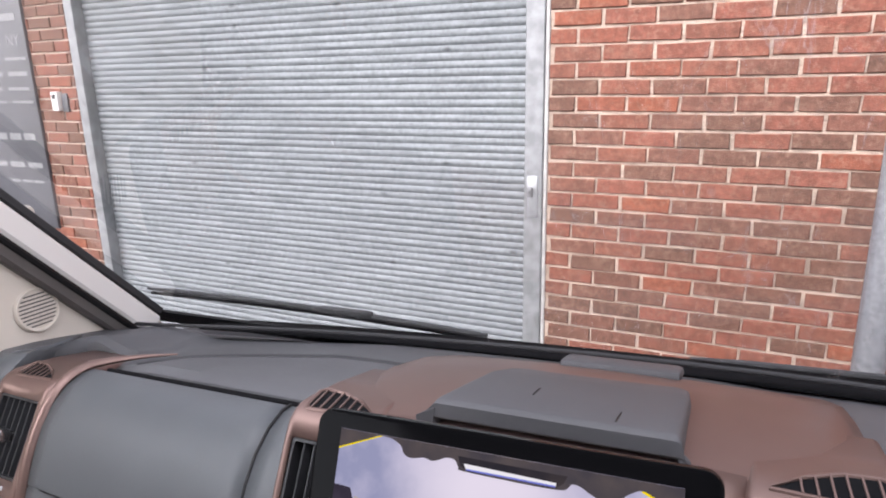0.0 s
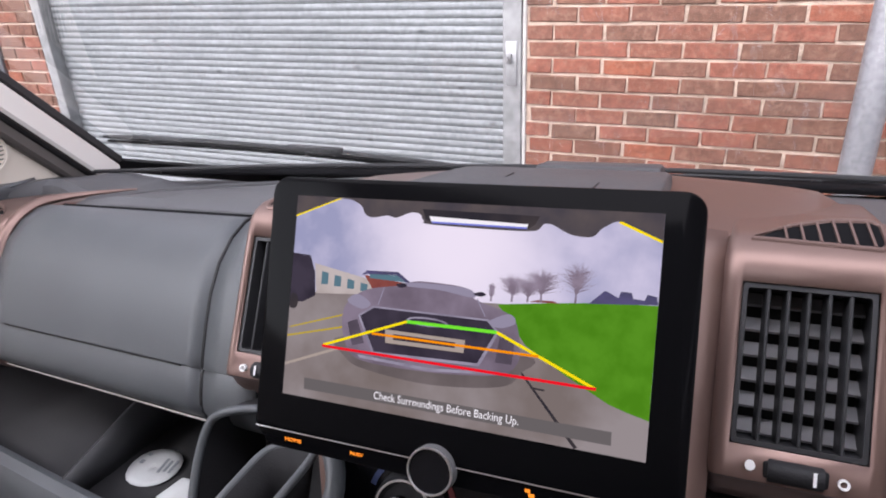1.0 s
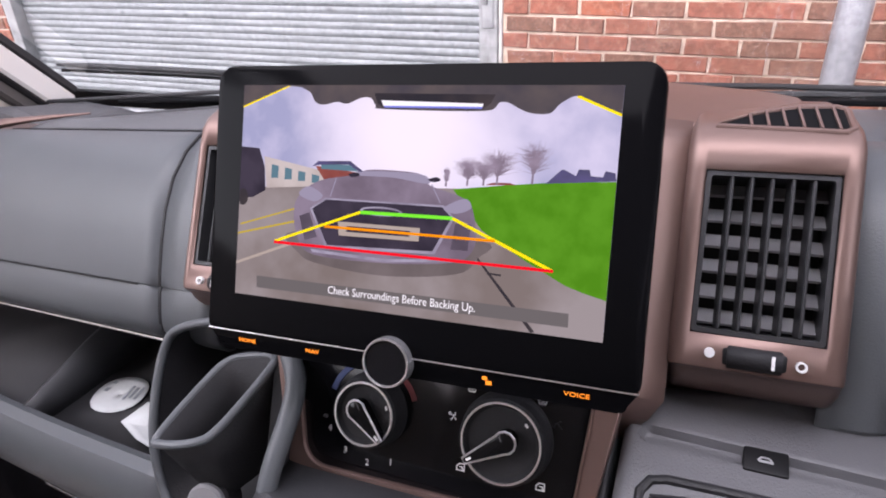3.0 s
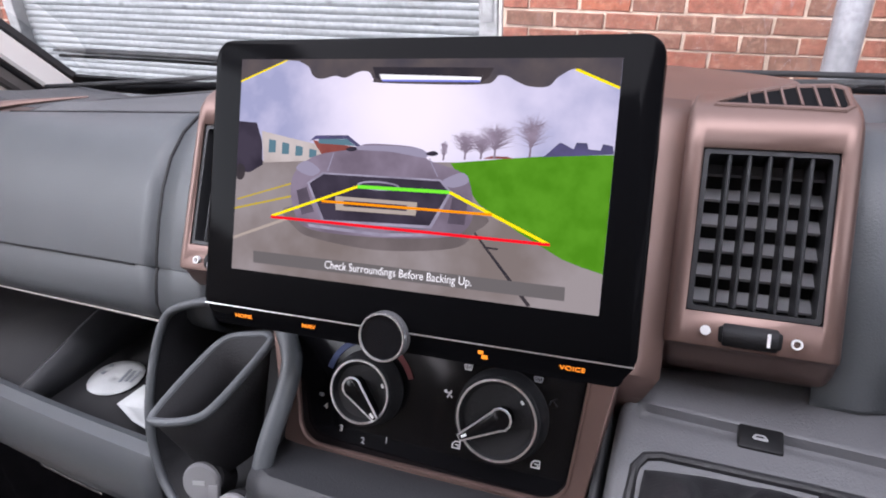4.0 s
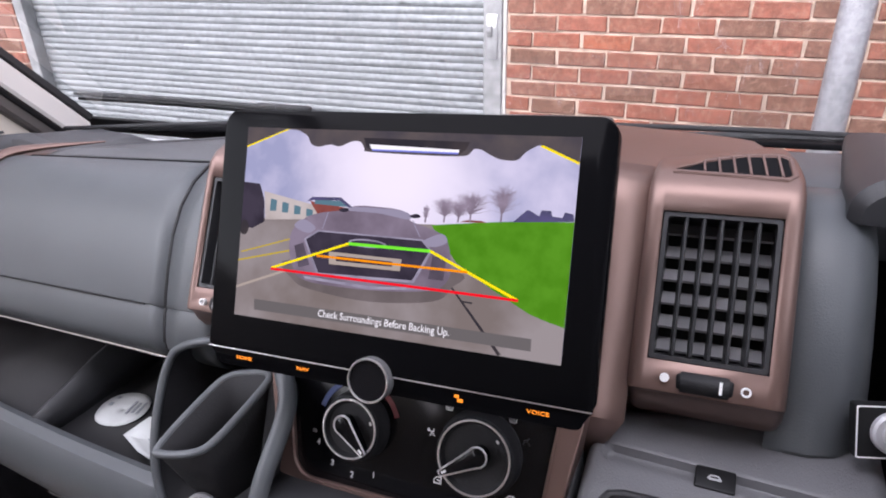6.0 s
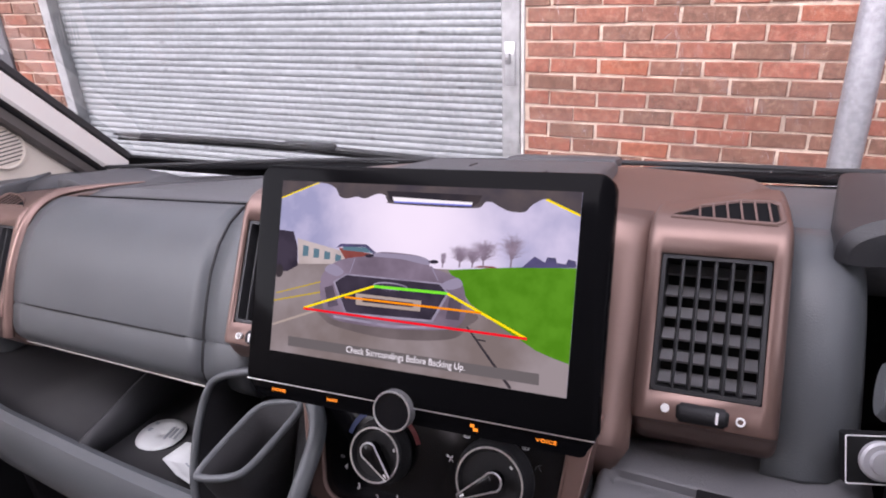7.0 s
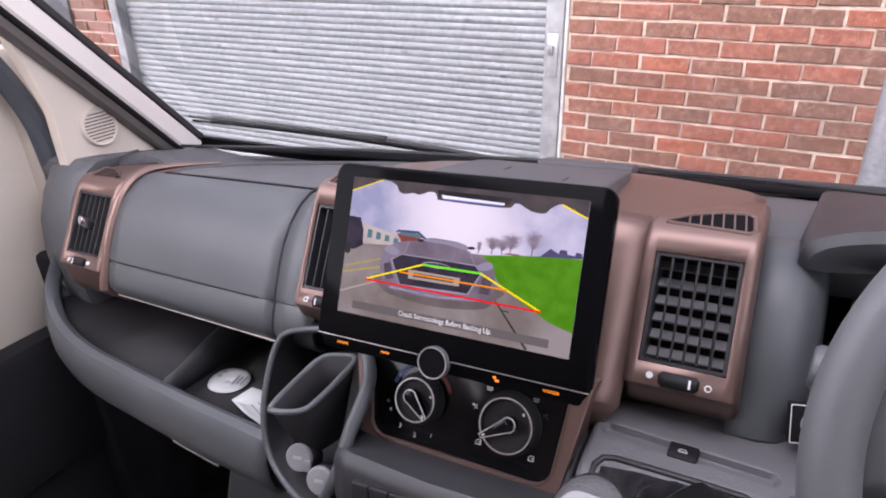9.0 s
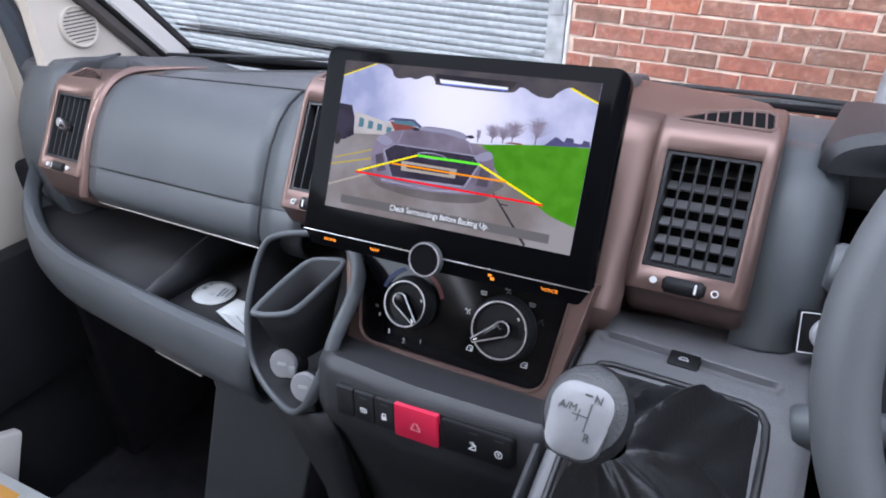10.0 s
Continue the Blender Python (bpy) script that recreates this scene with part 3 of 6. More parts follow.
# glovebox lid
LIDP = [(0.197, 0.044), (0.190, 0.053), (0.178, 0.053), (0.158, 0.046), (0.138, 0.032), (0.121, 0.012), (0.108, -0.010), (0.097, -0.032), (0.0931, -0.0415), (0.0941, -0.0430), (0.0913, -0.0460), (0.0855, -0.0600), (0.0825, -0.0700), (0.0825, -0.0770), (0.0855, -0.0850), (0.0920, -0.0930), (0.0990, -0.0955)]
bm = B()
XS = [-0.575 + (0.575 - 0.256) * i / 16 for i in range(17)]
loft(bm, [sect(x, LIDP, **LK) for x in XS])
lid = tidy(part("glovebox_lid", bm, M_DASH, dash, "charcoal glovebox lid with moulded crease"), 0.004)
bm = B()
tube(bm, [sect(x, [(0.0915, -0.0945)], **LK)[0] for x in XS], 0.0016, 6)
part("edge_trim", bm, M_CHROME, lid, "thin silver lower edge")
# thin black tube paints the shade in the lid's crease
bm = B()
tube(bm, [sect(x, [(0.0924, -0.0424)], **LK)[0] for x in [-0.55 + 0.0135 * i for i in range(21)]], 0.0008, 6)
part("crease_shade_line", bm, M_BLACK, lid)
# panel between glovebox and centre vent, with a rounded seam
bm = B()
loft(bm, [sect(x, LIDP, **LK) for x in (-0.2525, -0.235, -0.215, -0.195)])
tidy(part("side_fillet", bm, M_DASH, dash), 0.004)
bm = B()
tube(bm, [sect(-0.2543, [(y + 0.0015, z)], **LK)[0] for y, z in LIDP[1:-1]], 0.0021, 6)
part("lid_seam", bm, M_BLACK, dash)
# black backing sheet added to stand in for the shade inside the gaps
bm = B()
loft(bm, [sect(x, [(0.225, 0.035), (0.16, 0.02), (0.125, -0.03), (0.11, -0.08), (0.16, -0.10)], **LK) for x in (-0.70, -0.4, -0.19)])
tidy(part("gap_shade_backing", bm, M_BLACK, dash), 0.003)

# open shelf below the glovebox
LIP = smooth_path([(-0.745, 0.150, -0.08), (-0.728, 0.110, -0.125), (-0.68, 0.082, -0.158), (-0.60, 0.062, -0.170), (-0.50, 0.050, -0.173), (-0.36, 0.034, -0.172), (-0.225, 0.022, -0.170)], 6)
bm = B()
loft(bm, [[p + Vector((0, 0.016, -0.010)), p + Vector((0, 0.012, 0)), p + Vector((0, 0.004, 0.005)), p + Vector((0, -0.006, 0.003)), p + Vector((0, -0.012, -0.006)), p + Vector((0, -0.016, -0.022)), p + Vector((0, -0.017, -0.042)), p + Vector((0, -0.012, -0.062)), p + Vector((0, -0.004, -0.072)), p + Vector((0, 0.010, -0.078)), p + Vector((0, 0.05, -0.086)), p + Vector((0, 0.14, -0.095))] for p in LIP])
tidy(part("shelf_lip", bm, M_DASH, dash, "rounded charcoal shelf lip"), 0.004)
bm = B()
loft(bm, [[(x, f, -0.203), (x, 0.30, -0.212), (x, 0.33, -0.09)] for x, f in ((-0.74, 0.17), (-0.715, 0.125), (-0.68, 0.098), (-0.60, 0.076), (-0.50, 0.064), (-0.36, 0.048), (-0.22, 0.036))])
tidy(part("shelf_tray", bm, M_DARK, dash, "ribbed black shelf floor"), 0.004)
for k in range(34):
    bm = box(B(), (-0.30, 0.055 + 0.0065 * k, -0.2022 - 0.0002 * k), (0.20, 0.0022, 0.0016))
    part("mat_rib", bm, M_BLACK, dash)
bm = B()
loft(bm, [[(-0.432, 0.040, -0.174), (-0.432, 0.07, -0.167), (-0.431, 0.10, -0.160), (-0.430, 0.13, -0.152), (-0.43, 0.30, -0.125)], [(-0.432, 0.040, -0.203), (-0.432, 0.07, -0.203), (-0.43, 0.10, -0.204), (-0.43, 0.13, -0.205), (-0.43, 0.30, -0.21)]])
tidy(part("shelf_divider", bm, M_LOWER, dash), 0.004)
bm = B()
loft(bm, [[(-0.735, 0.12, -0.155), (-0.735, 0.33, -0.185)], [(-0.60, 0.062, -0.190), (-0.60, 0.30, -0.200)], [(-0.435, 0.045, -0.188), (-0.435, 0.30, -0.165)]])
tidy(part("shelf_ramp", bm, M_DARK, dash), 0.004)
bm = B()
tube(bm, [(-0.405, 0.0275, -0.237), (-0.36, 0.0225, -0.237), (-0.318, 0.0185, -0.237)], 0.0018, 6)
part("lip_badge", bm, M_CHROME, dash, "thin silver strip")
# lower dark panels in the footwell
bm = B()
loft(bm, [[(x, 0.20, -0.245), (x, 0.24, -0.27), (x, 0.32, -0.40), (x, 0.42, -0.72)] for x in (-0.80, -0.5, -0.2)])
tidy(part("knee_panel", bm, M_LOWER, dash, "dark knee panel"), 0.005)
bm = B()
loft(bm, [[(x, 0.12 - 0.1 * abs(x + 0.34), -0.24), (x - 0.03, 0.14, -0.40), (x - 0.07, 0.11, -0.58), (x - 0.10, 0.08, -0.73)] for x in (-0.43, -0.425, -0.39, -0.34, -0.28, -0.245, -0.24)])
tidy(part("heater_casing", bm, M_DASH, dash), 0.006)

# passenger end of the dash
ENDP = [(0.225, 0.043), (0.208, 0.0440), (0.188, 0.034), (0.165, 0.002), (0.148, -0.035), (0.140, -0.08), (0.140, -0.13), (0.150, -0.20), (0.17, -0.25)]
bm = B()
loft(bm, [[(x, y + d, z) for y, z in ENDP] for x, d in ((-0.79, 0.03), (-0.772, 0.006), (-0.75, 0.0), (-0.71, -0.003), (-0.694, 0.0), (-0.688, 0.008), (-0.684, 0.06))])
tidy(part("end_panel", bm, M_DASH, dash), 0.004)

# driver side fascia beside the steering column
RP = [(0.215, 0.050), (0.20, 0.060), (0.178, 0.060), (0.150, 0.046), (0.130, 0.022), (0.112, -0.008), (0.098, -0.036), (0.088, -0.062), (0.095, -0.080)]
bm = B()
loft(bm, [[(x, y + d, z + e * (z + 0.08) / 0.14) for y, z in RP] for x, d, e in ((0.205, 0.0, 0.0), (0.228, -0.001, 0.0), (0.242, 0.003, -0.002), (0.252, 0.012, -0.008), (0.260, 0.030, -0.018), (0.266, 0.06, -0.035))])
tidy(part("driver_fascia", bm, M_DASH, dash), 0.004)
bm = B()
loft(bm, [[(0.275, 0.13, -0.015), (0.276, 0.11, -0.03), (0.28, 0.095, -0.06), (0.30, 0.10, -0.2)], [(0.45, 0.20, -0.02), (0.45, 0.16, -0.04), (0.45, 0.12, -0.07), (0.45, 0.12, -0.2)], [(0.80, 0.20, 0.05), (0.80, 0.16, -0.02), (0.80, 0.12, -0.07), (0.80, 0.12, -0.2)]])
tidy(part("column_panel", bm, M_DASH, dash), 0.005)
bm = B()
loft(bm, [[(x, 0.12, -0.08), (x, 0.13, -0.25), (x, 0.25, -0.5), (x, 0.40, -0.72)] for x in (0.28, 0.5, 0.80)])
tidy(part("driver_knee_panel", bm, M_DARK, dash), 0.005)


# instrument binnacle
def arch(y, hw, hh, n=48):
    pts = []
    for k in range(n + 1):
        a = math.pi * (1 - k / n)
        s = max(math.sin(a), 0.0)
        pts.append((0.452 + hw * math.copysign(abs(math.cos(a)) ** 0.7, math.cos(a)), y, 0.052 + hh * s ** 0.62 - 0.25 * s * max(0.0, y - 0.168)))
    return pts


bm = B()
loft(bm, [arch(0.175, 0.150, 0.006), arch(0.166, 0.172, 0.012), arch(0.160, 0.196, 0.026), arch(0.161, 0.208, 0.035), arch(0.168, 0.2145, 0.043), arch(0.20, 0.2145, 0.047), arch(0.32, 0.200, 0.046)])
hood_part = part("binnacle_hood", bm, M_LOWER, dash, "dark grey instrument hood")
bm = B()
loft(bm, [arch(0.30, 0.150, 0.004), arch(0.20, 0.149, 0.005), arch(0.1755, 0.1495, 0.0055)])
part("hood_lining", bm, M_GUTTER, hood_part, "matt black lining")
bm = B()
box(bm, (0.452, 0.24, -0.005), (0.33, 0.01, 0.09))
cluster = part("instrument_panel", bm, M_BLACK, dash, "dark instrument panel")
for x in (0.36, 0.53):
    bm = B()
    turned(bm, frame_at((x, 0.232, -0.008), (0, -1, 0.1)), [(0.040, 0.0), (0.043, 0.008), (0.046, 0.008), (0.048, 0.0)], 40)
    part("dial_ring", bm, M_CHROME, cluster)

# ---- brown centre: cap, columns, vents ----
def cap_height(x):
    k = abs(x) / 0.235
    return 0.088 - 0.020 * k ** 2 - 0.030 * max(0, k - 0.8) / 0.2


bm = B()
secs = []
for i in range(25):
    x = -0.207 + 0.414 * i / 24
    h = cap_height(x)
    secs.append([(x, 0.146, h - 0.010), (x, 0.155, h), (x, 0.20, h + 0.003 * (1 - abs(x) / 0.235)), (x, 0.27, h - 0.008), (x, 0.34, 0.75 * h - 0.008), (x, 0.415, 0.30 * h - 0.004)])
loft(bm, secs)
tidy(part("centre_cap", bm, M_BROWN, dash, "metallic brown centre trim"), 0.004)
bm = B()
loft(bm, [[(x * 0.80, 0.100, -0.125), (x * 0.82, 0.072, -0.085), (x * 0.94, 0.064, -0.060), (x, 0.064, -0.045), (x, 0.075, -0.030), (x, 0.132, 0.064), (x, 0.142, h - 0.006), (x, 0.156, h + 0.001)] for x, h in [(-0.128 + 0.256 * i / 10, cap_height(-0.128 + 0.256 * i / 10)) for i in range(11)]])
tidy(part("centre_panel", bm, M_BROWN, dash, "metallic brown centre trim"), 0.004)

VP = [(0.140, -0.070), (0.120, -0.068), (0.101, -0.062), (0.088, -0.051), (0.0800, -0.0375), (0.0775, -0.0295), (0.0748, -0.0268), (0.0727, -0.0240), (0.0738, -0.0205), (0.0811, -0.0085), (0.1265, 0.0665), (0.1335, 0.0765), (0.143, 0.0825), (0.152, 0.0845), (0.168, 0.0835), (0.20, 0.079), (0.26, 0.066)]
GB, GT = 9, 10


def vent_module(name, xc, half, dy, dz, flip, hole_w=0.063, yaw=0.0, knob=False, chin=0.0):
    """A brown vent housing with blades, thumbwheel and demister slots on its shoulder."""
    rot = Matrix.Translation((xc, 0.11 + dy, dz)) @ Matrix.Rotation(radians(yaw), 4, "Z") @ Matrix.Translation((0, -0.11, 0))

    def P(x, y, z):
        return rot @ Vector((x, y, z))
    hw = hole_w / 2
    edge = [(0.005, 0.030), (0.0048, 0.016), (0.0042, 0.008), (0.0030, 0.0038), (0.0010, 0.0012), (-0.0012, 0.0)]
    cols = [(-half - o, i) for o, i in edge] + [(-hw - 0.002, 0.0), (-hw, 0.0012), (hw, 0.0012), (hw + 0.002, 0.0)] + [(half + o, i) for o, i in edge[::-1]]
    bm = B()
    nrm = Vector((0, 0.856, -0.517))
    rows = []
    for x, inset in cols:
        r = []
        for i, (y, z) in enumerate(VP):
            d = inset if (abs(x) > half - 0.002 or i in (GB, GT)) else 0.0
            v = Vector((0, y, z)) + nrm * d
            if i >= 12:
                v = Vector((0, y, z - d))
            if i <= 3:
                v = Vector((0, y + d, z))
            if i <= 5:
                v += Vector((0, 0.10 * chin, -chin))
            r.append(bm.verts.new(P(x, v.y, v.z)))
        rows.append(r)
    for a in range(len(cols) - 1):
        for i in range(len(VP) - 1):
            if a == 7 and i == GB:
                continue
            bm.faces.new((rows[a][i], rows[a][i + 1], rows[a + 1][i + 1], rows[a + 1][i]))
    body = tidy(part(name, bm, M_BROWN, dash, "metallic brown air vent housing"), 0.003)
    fy, fz = (VP[GB][0] + VP[GT][0]) / 2, (VP[GB][1] + VP[GT][1]) / 2
    length = math.hypot(VP[GT][0] - VP[GB][0], VP[GT][1] - VP[GB][1])
    fm = rot @ frame_at((0, fy, fz), (0, -0.856, 0.517))
    o = rounded(hole_w - 0.001, length - 0.001, 0.0015, 2)
    i_ = rounded(hole_w - 0.006, length - 0.006, 0.0015, 2)
    part("grille_frame", ring_slab(B(), fm, o, i_, 0.030, -0.0025), M_LOWER, body)
    part("duct", box(B(), fm @ Vector((0, 0, -0.034)), (hole_w, length, 0.002), fm.to_3x3()), M_BLACK, body)
    inner = hole_w - 0.006
    for k in range(5):
        x = -inner / 2 + inner * (k + 1) / 6
        part("vertical_blade", box(B(), fm @ Vector((x, 0, -0.0095)), (0.0019, length - 0.006, 0.013), fm.to_3x3() @ Matrix.Rotation(radians(7 * flip), 3, "Y"), 0.0006, 1), M_LOWER, body)
    for k in range(6):
        y = -length / 2 + length * (k + 0.6) / 6.2
        part("horizontal_blade", box(B(), fm @ Vector((0, y, -0.0235)), (inner, 0.0016, 0.0115), fm.to_3x3() @ Matrix.Rotation(radians(38), 3, "X")), M_VANE, body)
    # thumbwheel between the two marks
    tw = fm @ Vector((0.0, -length / 2 - 0.0105, -0.002))
    part("wheel_slot", box(B(), tw, (0.031, 0.0095, 0.006), fm.to_3x3(), 0.002), M_BLACK, body)
    roll = B()
    turned(roll, Matrix.Translation(tw) @ fm.to_3x3().to_4x4() @ Matrix.Rotation(radians(90), 4, "Y"), [(0.0, -0.013), (0.0058, -0.013), (0.0062, -0.012), (0.0062, 0.012), (0.0058, 0.013), (0.0, 0.013)], 20)
    part("thumbwheel", roll, M_DARK, body)
    part("wheel_mark", box(B(), fm @ Vector((0.0085 * flip, -length / 2 - 0.0105, 0.0042)), (0.0016, 0.007, 0.0006), fm.to_3x3()), M_WHITE, body)
    bm = B()
    turned(bm, fm @ Matrix.Translation((-0.0215 * flip, -length / 2 - 0.0095, 0.0018)), [(0.0, 0.0006), (0.0026, 0.0006), (0.0026, -0.002)], 20)
    part("solid_mark", bm, M_WHITE, body)
    bm = B()
    turned(bm, fm @ Matrix.Translation((0.0215 * flip, -length / 2 - 0.0105, 0.0018)), [(0.0017, -0.002), (0.0017, 0.0006), (0.0027, 0.0006), (0.0027, -0.002)], 20)
    part("ring_mark", bm, M_WHITE, body)
    # demister slots on the shoulder
    sm = rot @ frame_at((0.003, 0.1575, 0.0862), (0, -0.24, 1), (0, 1, 0))
    bm = B()
    slot = [(-0.030, -0.0095), (0.028, -0.0125), (0.031, -0.009), (0.0295, 0.0075), (0.025, 0.0105), (0.006, 0.0095), (-0.012, 0.003)]
    slab(bm, sm, [(x * flip, y) for x, y in slot], 0.009, 0.0)
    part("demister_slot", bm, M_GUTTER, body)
    bm = B()
    tube(bm, [sm @ Vector((x * flip * 1.07, y * 1.1, -0.0004)) for x, y in slot], 0.0020, 8, True, flat=0.8)
    part("slot_rim", bm, M_BROWN, body)
    for k in range(6):
        x = -0.0155 + 0.0082 * k
        lo, hi = -0.0105 - 0.05 * (x + 0.0155), min(0.0095, 0.003 + 0.36 * (x + 0.012))
        part("slot_rib", box(B(), sm @ Vector((x * flip, (lo + hi) / 2, 0.0002)), (0.0013, hi - lo, 0.0022), sm.to_3x3() @ Matrix.Rotation(radians(6 * flip), 3, "Z")), M_BROWN, body)
    if knob:
        bm = B()
        turned(bm, fm @ Matrix.Translation((0, 0.0, 0.0)), [(0.0, 0.012), (0.004, 0.011), (0.006, 0.005), (0.005, -0.01)], 20)
        bmesh.ops.scale(bm, vec=(1, 1, 1.6), verts=bm.verts[:], space=Matrix.Translation(-(fm @ Vector((0, 0, 0)))))
        part("vent_knob", bm, M_CHROME, body)
    return body


vent_module("air_vent", 0.1695, 0.0385, 0.0, 0.0, 1, 0.0645)
vent_module("air_vent", -0.169, 0.0375, 0.0, 0.0, -1, 0.0645)
vent_module("air_vent", -0.631, 0.0455, 0.036, -0.048, -1, 0.073, -2.0, True, 0.022)
# brown wall that closes the hollow under the driver's side vent
bm = B()
loft(bm, [[(x, 0.104 + d, -0.040), (x, 0.108 + d, -0.062), (x, 0.118 + d, -0.100)] for x, d in ((0.100, 0.012), (0.108, 0.0), (0.16, 0.0), (0.208, 0.006), (0.214, 0.014))])
tidy(part("vent_underside", bm, M_BROWN, dash), 0.004)

# storage hood on top of the centre
bm = B()
HOODP = [(0.162, 0.078, -0.088, 0.088), (0.154, 0.0895, -0.0935, 0.0925), (0.1495, 0.0910, -0.0945, 0.0935), (0.1487, 0.0925, -0.0945, 0.0935), (0.1505, 0.1025, -0.0840, 0.0907), (0.1530, 0.1043, -0.0828, 0.0900),
         (0.157, 0.1049, -0.0818, 0.0894), (0.20, 0.0982, -0.0760, 0.0885), (0.240, 0.0905, -0.0725, 0.0875), (0.265, 0.083, -0.066, 0.084), (0.30, 0.068, -0.055, 0.075), (0.34, 0.050, -0.040, 0.060)]
secs = []
for u in [-1.02, -1.012, -1.0, -0.985, -0.96] + [-0.9 + 0.15 * i for i in range(13)] + [0.96, 0.985, 1.0, 1.012, 1.02]:
    drop = 0.03 if abs(u) > 1.015 else 0.012 if abs(u) > 1.005 else 0.0022 if abs(u) > 0.99 else 0.0007 if abs(u) > 0.975 else 0.0
    secs.append([((a + b) / 2 + u * (b - a) / 2, y, max(z - drop, 0.045)) for y, z, a, b in HOODP])
loft(bm, secs)
hood = tidy(part("storage_hood", bm, M_LID, dash, "grey plastic storage hood"), 0.003)
# black bar stands in for the shadow under the hood's lip
part("hood_gap_shade", box(B(), (0.0, 0.170, 0.084), (0.174, 0.012, 0.014)), M_GUTTER, hood, "black bar put in as the shade below the lid")
for x, y, l in ((-0.0199, 0.190, 0.016), (0.0471, 0.160, 0.018)):
    bm = B()
    tube(bm, [(x + 0.001, y + l * k, 0.1049 - 0.156 * (y + l * k - 0.157)) for k in (0.0, 0.5, 1.0)], 0.0007, 6)
    part("hood_seam", bm, M_BLACK, hood)
bm = B()
box(bm, (0.015, 0.350, 0.056), (0.112, 0.036, 0.012), Euler((radians(-12), 0, 0)).to_matrix(), 0.005)
part("latch_tray", bm, M_LID, dash, "grey latch tray behind the hood")

# ---- centre console below the climate panel ----
CP = [(0.040, -0.110), (0.012, -0.106), (-0.010, -0.101), (-0.022, -0.096), (-0.029, -0.0985), (-0.0335, -0.104), (-0.0395, -0.140), (-0.036, -0.160), (-0.022, -0.185), (0.0, -0.26), (0.03, -0.42), (0.06, -0.73)]
bm = B()
loft(bm, [[(x, y + dy, z + dz) for y, z in CP] for x, dy, dz in ((-0.095, 0.006, 0.0), (-0.080, 0.0, 0.0), (0.0, -0.004, 0.0), (0.095, 0.0, 0.0), (0.112, 0.004, -0.001))])
tidy(part("centre_console", bm, M_LOWER, dash, "charcoal centre console"), 0.004)
# lower left flank under the cup niche
bm = B()
loft(bm, [[(-0.222, 0.02, -0.165), (-0.215, 0.03, -0.25), (-0.20, 0.06, -0.40), (-0.19, 0.10, -0.73)], [(-0.19, 0.0, -0.195), (-0.18, 0.01, -0.26), (-0.17, 0.05, -0.42), (-0.17, 0.08, -0.73)], [(-0.13, -0.026, -0.180), (-0.12, -0.012, -0.24), (-0.12, 0.02, -0.42), (-0.12, 0.06, -0.73)], [(-0.088, -0.034, -0.155), (-0.09, -0.02, -0.21), (-0.09, 0.01, -0.42), (-0.09, 0.06, -0.73)]])
tidy(part("console_flank", bm, M_LOWER, dash), 0.004)
# niche rim and hollow
RIM = smooth_path([(-0.206, 0.064, -0.052), (-0.228, 0.054, -0.075), (-0.226, 0.022, -0.125), (-0.212, 0.004, -0.168), (-0.172, -0.014, -0.184), (-0.128, -0.030, -0.172), (-0.098, -0.026, -0.128), (-0.090, -0.008, -0.090), (-0.088, 0.030, -0.050), (-0.13, 0.060, -0.036)], 6, True)
bm = B()
tube(bm, RIM, [0.0034 + 0.0030 * blend(q.x, -0.125, -0.095) for q in RIM], 12, True)
niche = part("niche_rim", bm, M_DASH, dash, "rounded charcoal niche rim")
cen = sum(RIM, Vector()) / len(RIM)
bm = B()
loft(bm, [[p + Vector((0.0, 0.0, 0.0)) for p in RIM], [p + (cen - p) * 0.08 + Vector((0, 0.035, 0.0)) for p in RIM], [p + (cen - p) * 0.2 + Vector((0, 0.075, 0.0)) for p in RIM]], close=True)
bm.faces.new([v for v in bm.verts][-len(RIM):])
part("niche_hollow", bm, M_DARK, niche)

# gear console on the driver's side
GP = [(0.115, -0.090), (0.105, -0.070), (0.092, -0.064), (0.050, -0.067), (0.036, -0.069), (0.020, -0.074), (0.012, -0.080), (-0.02, -0.098), (-0.10, -0.130), (-0.20, -0.16), (-0.22, -0.72)]


def console_height(y):
    for (ya, za), (yb, zb) in zip(GP[2:], GP[3:]):
        if yb <= y <= ya:
            return za + (zb - za) * (ya - y) / (ya - yb)
    return GP[2][1]


def console_point(x, y):
    """The console's top, with the long shallow coin groove pressed into it."""
    u = min(max((x - 0.1235) / 0.1165, 0.0), 1.0)
    d = math.hypot(x - (0.1235 + 0.1165 * u), y - (0.0615 - 0.008 * u))
    return (x, y, console_height(y) - 0.0060 * (1 - blend(d, 0.0046, 0.0070)))


bm = B()
ys = [0.115, 0.105, 0.098] + [0.092 - 0.0015 * k for k in range(43)] + [0.026, 0.020, 0.012, -0.02, -0.10, -0.20]
secs = []
for x, e in [(0.104, 0.05), (0.108, 0.008), (0.111, 0.0015)] + [(0.1135 + 0.002 * k, 0.0) for k in range(74)] + [(0.263, 0.0015), (0.268, 0.006), (0.272, 0.06)]:
    d = 0.024 * min(1.0, max(0.0, (x - 0.114) / 0.144))
    row = []
    for y in ys:
        slide = 0.008 * min(max((x - 0.1235) / 0.1165, 0.0), 1.0) * blend(y, 0.030, 0.042) * (1 - blend(y, 0.076, 0.090))
        q = Vector(console_point(x, y - slide)) if y <= 0.092 else Vector((x, y, {0.115: -0.090, 0.105: -0.070, 0.098: -0.0655}[y]))
        if y > 0.07:
            q.y += d * blend(y, 0.070, 0.092)
        row.append(q - Vector((0, 0, e)))
    row.append(Vector((x, -0.22, -0.72)))
    secs.append(row)
loft(bm, secs)
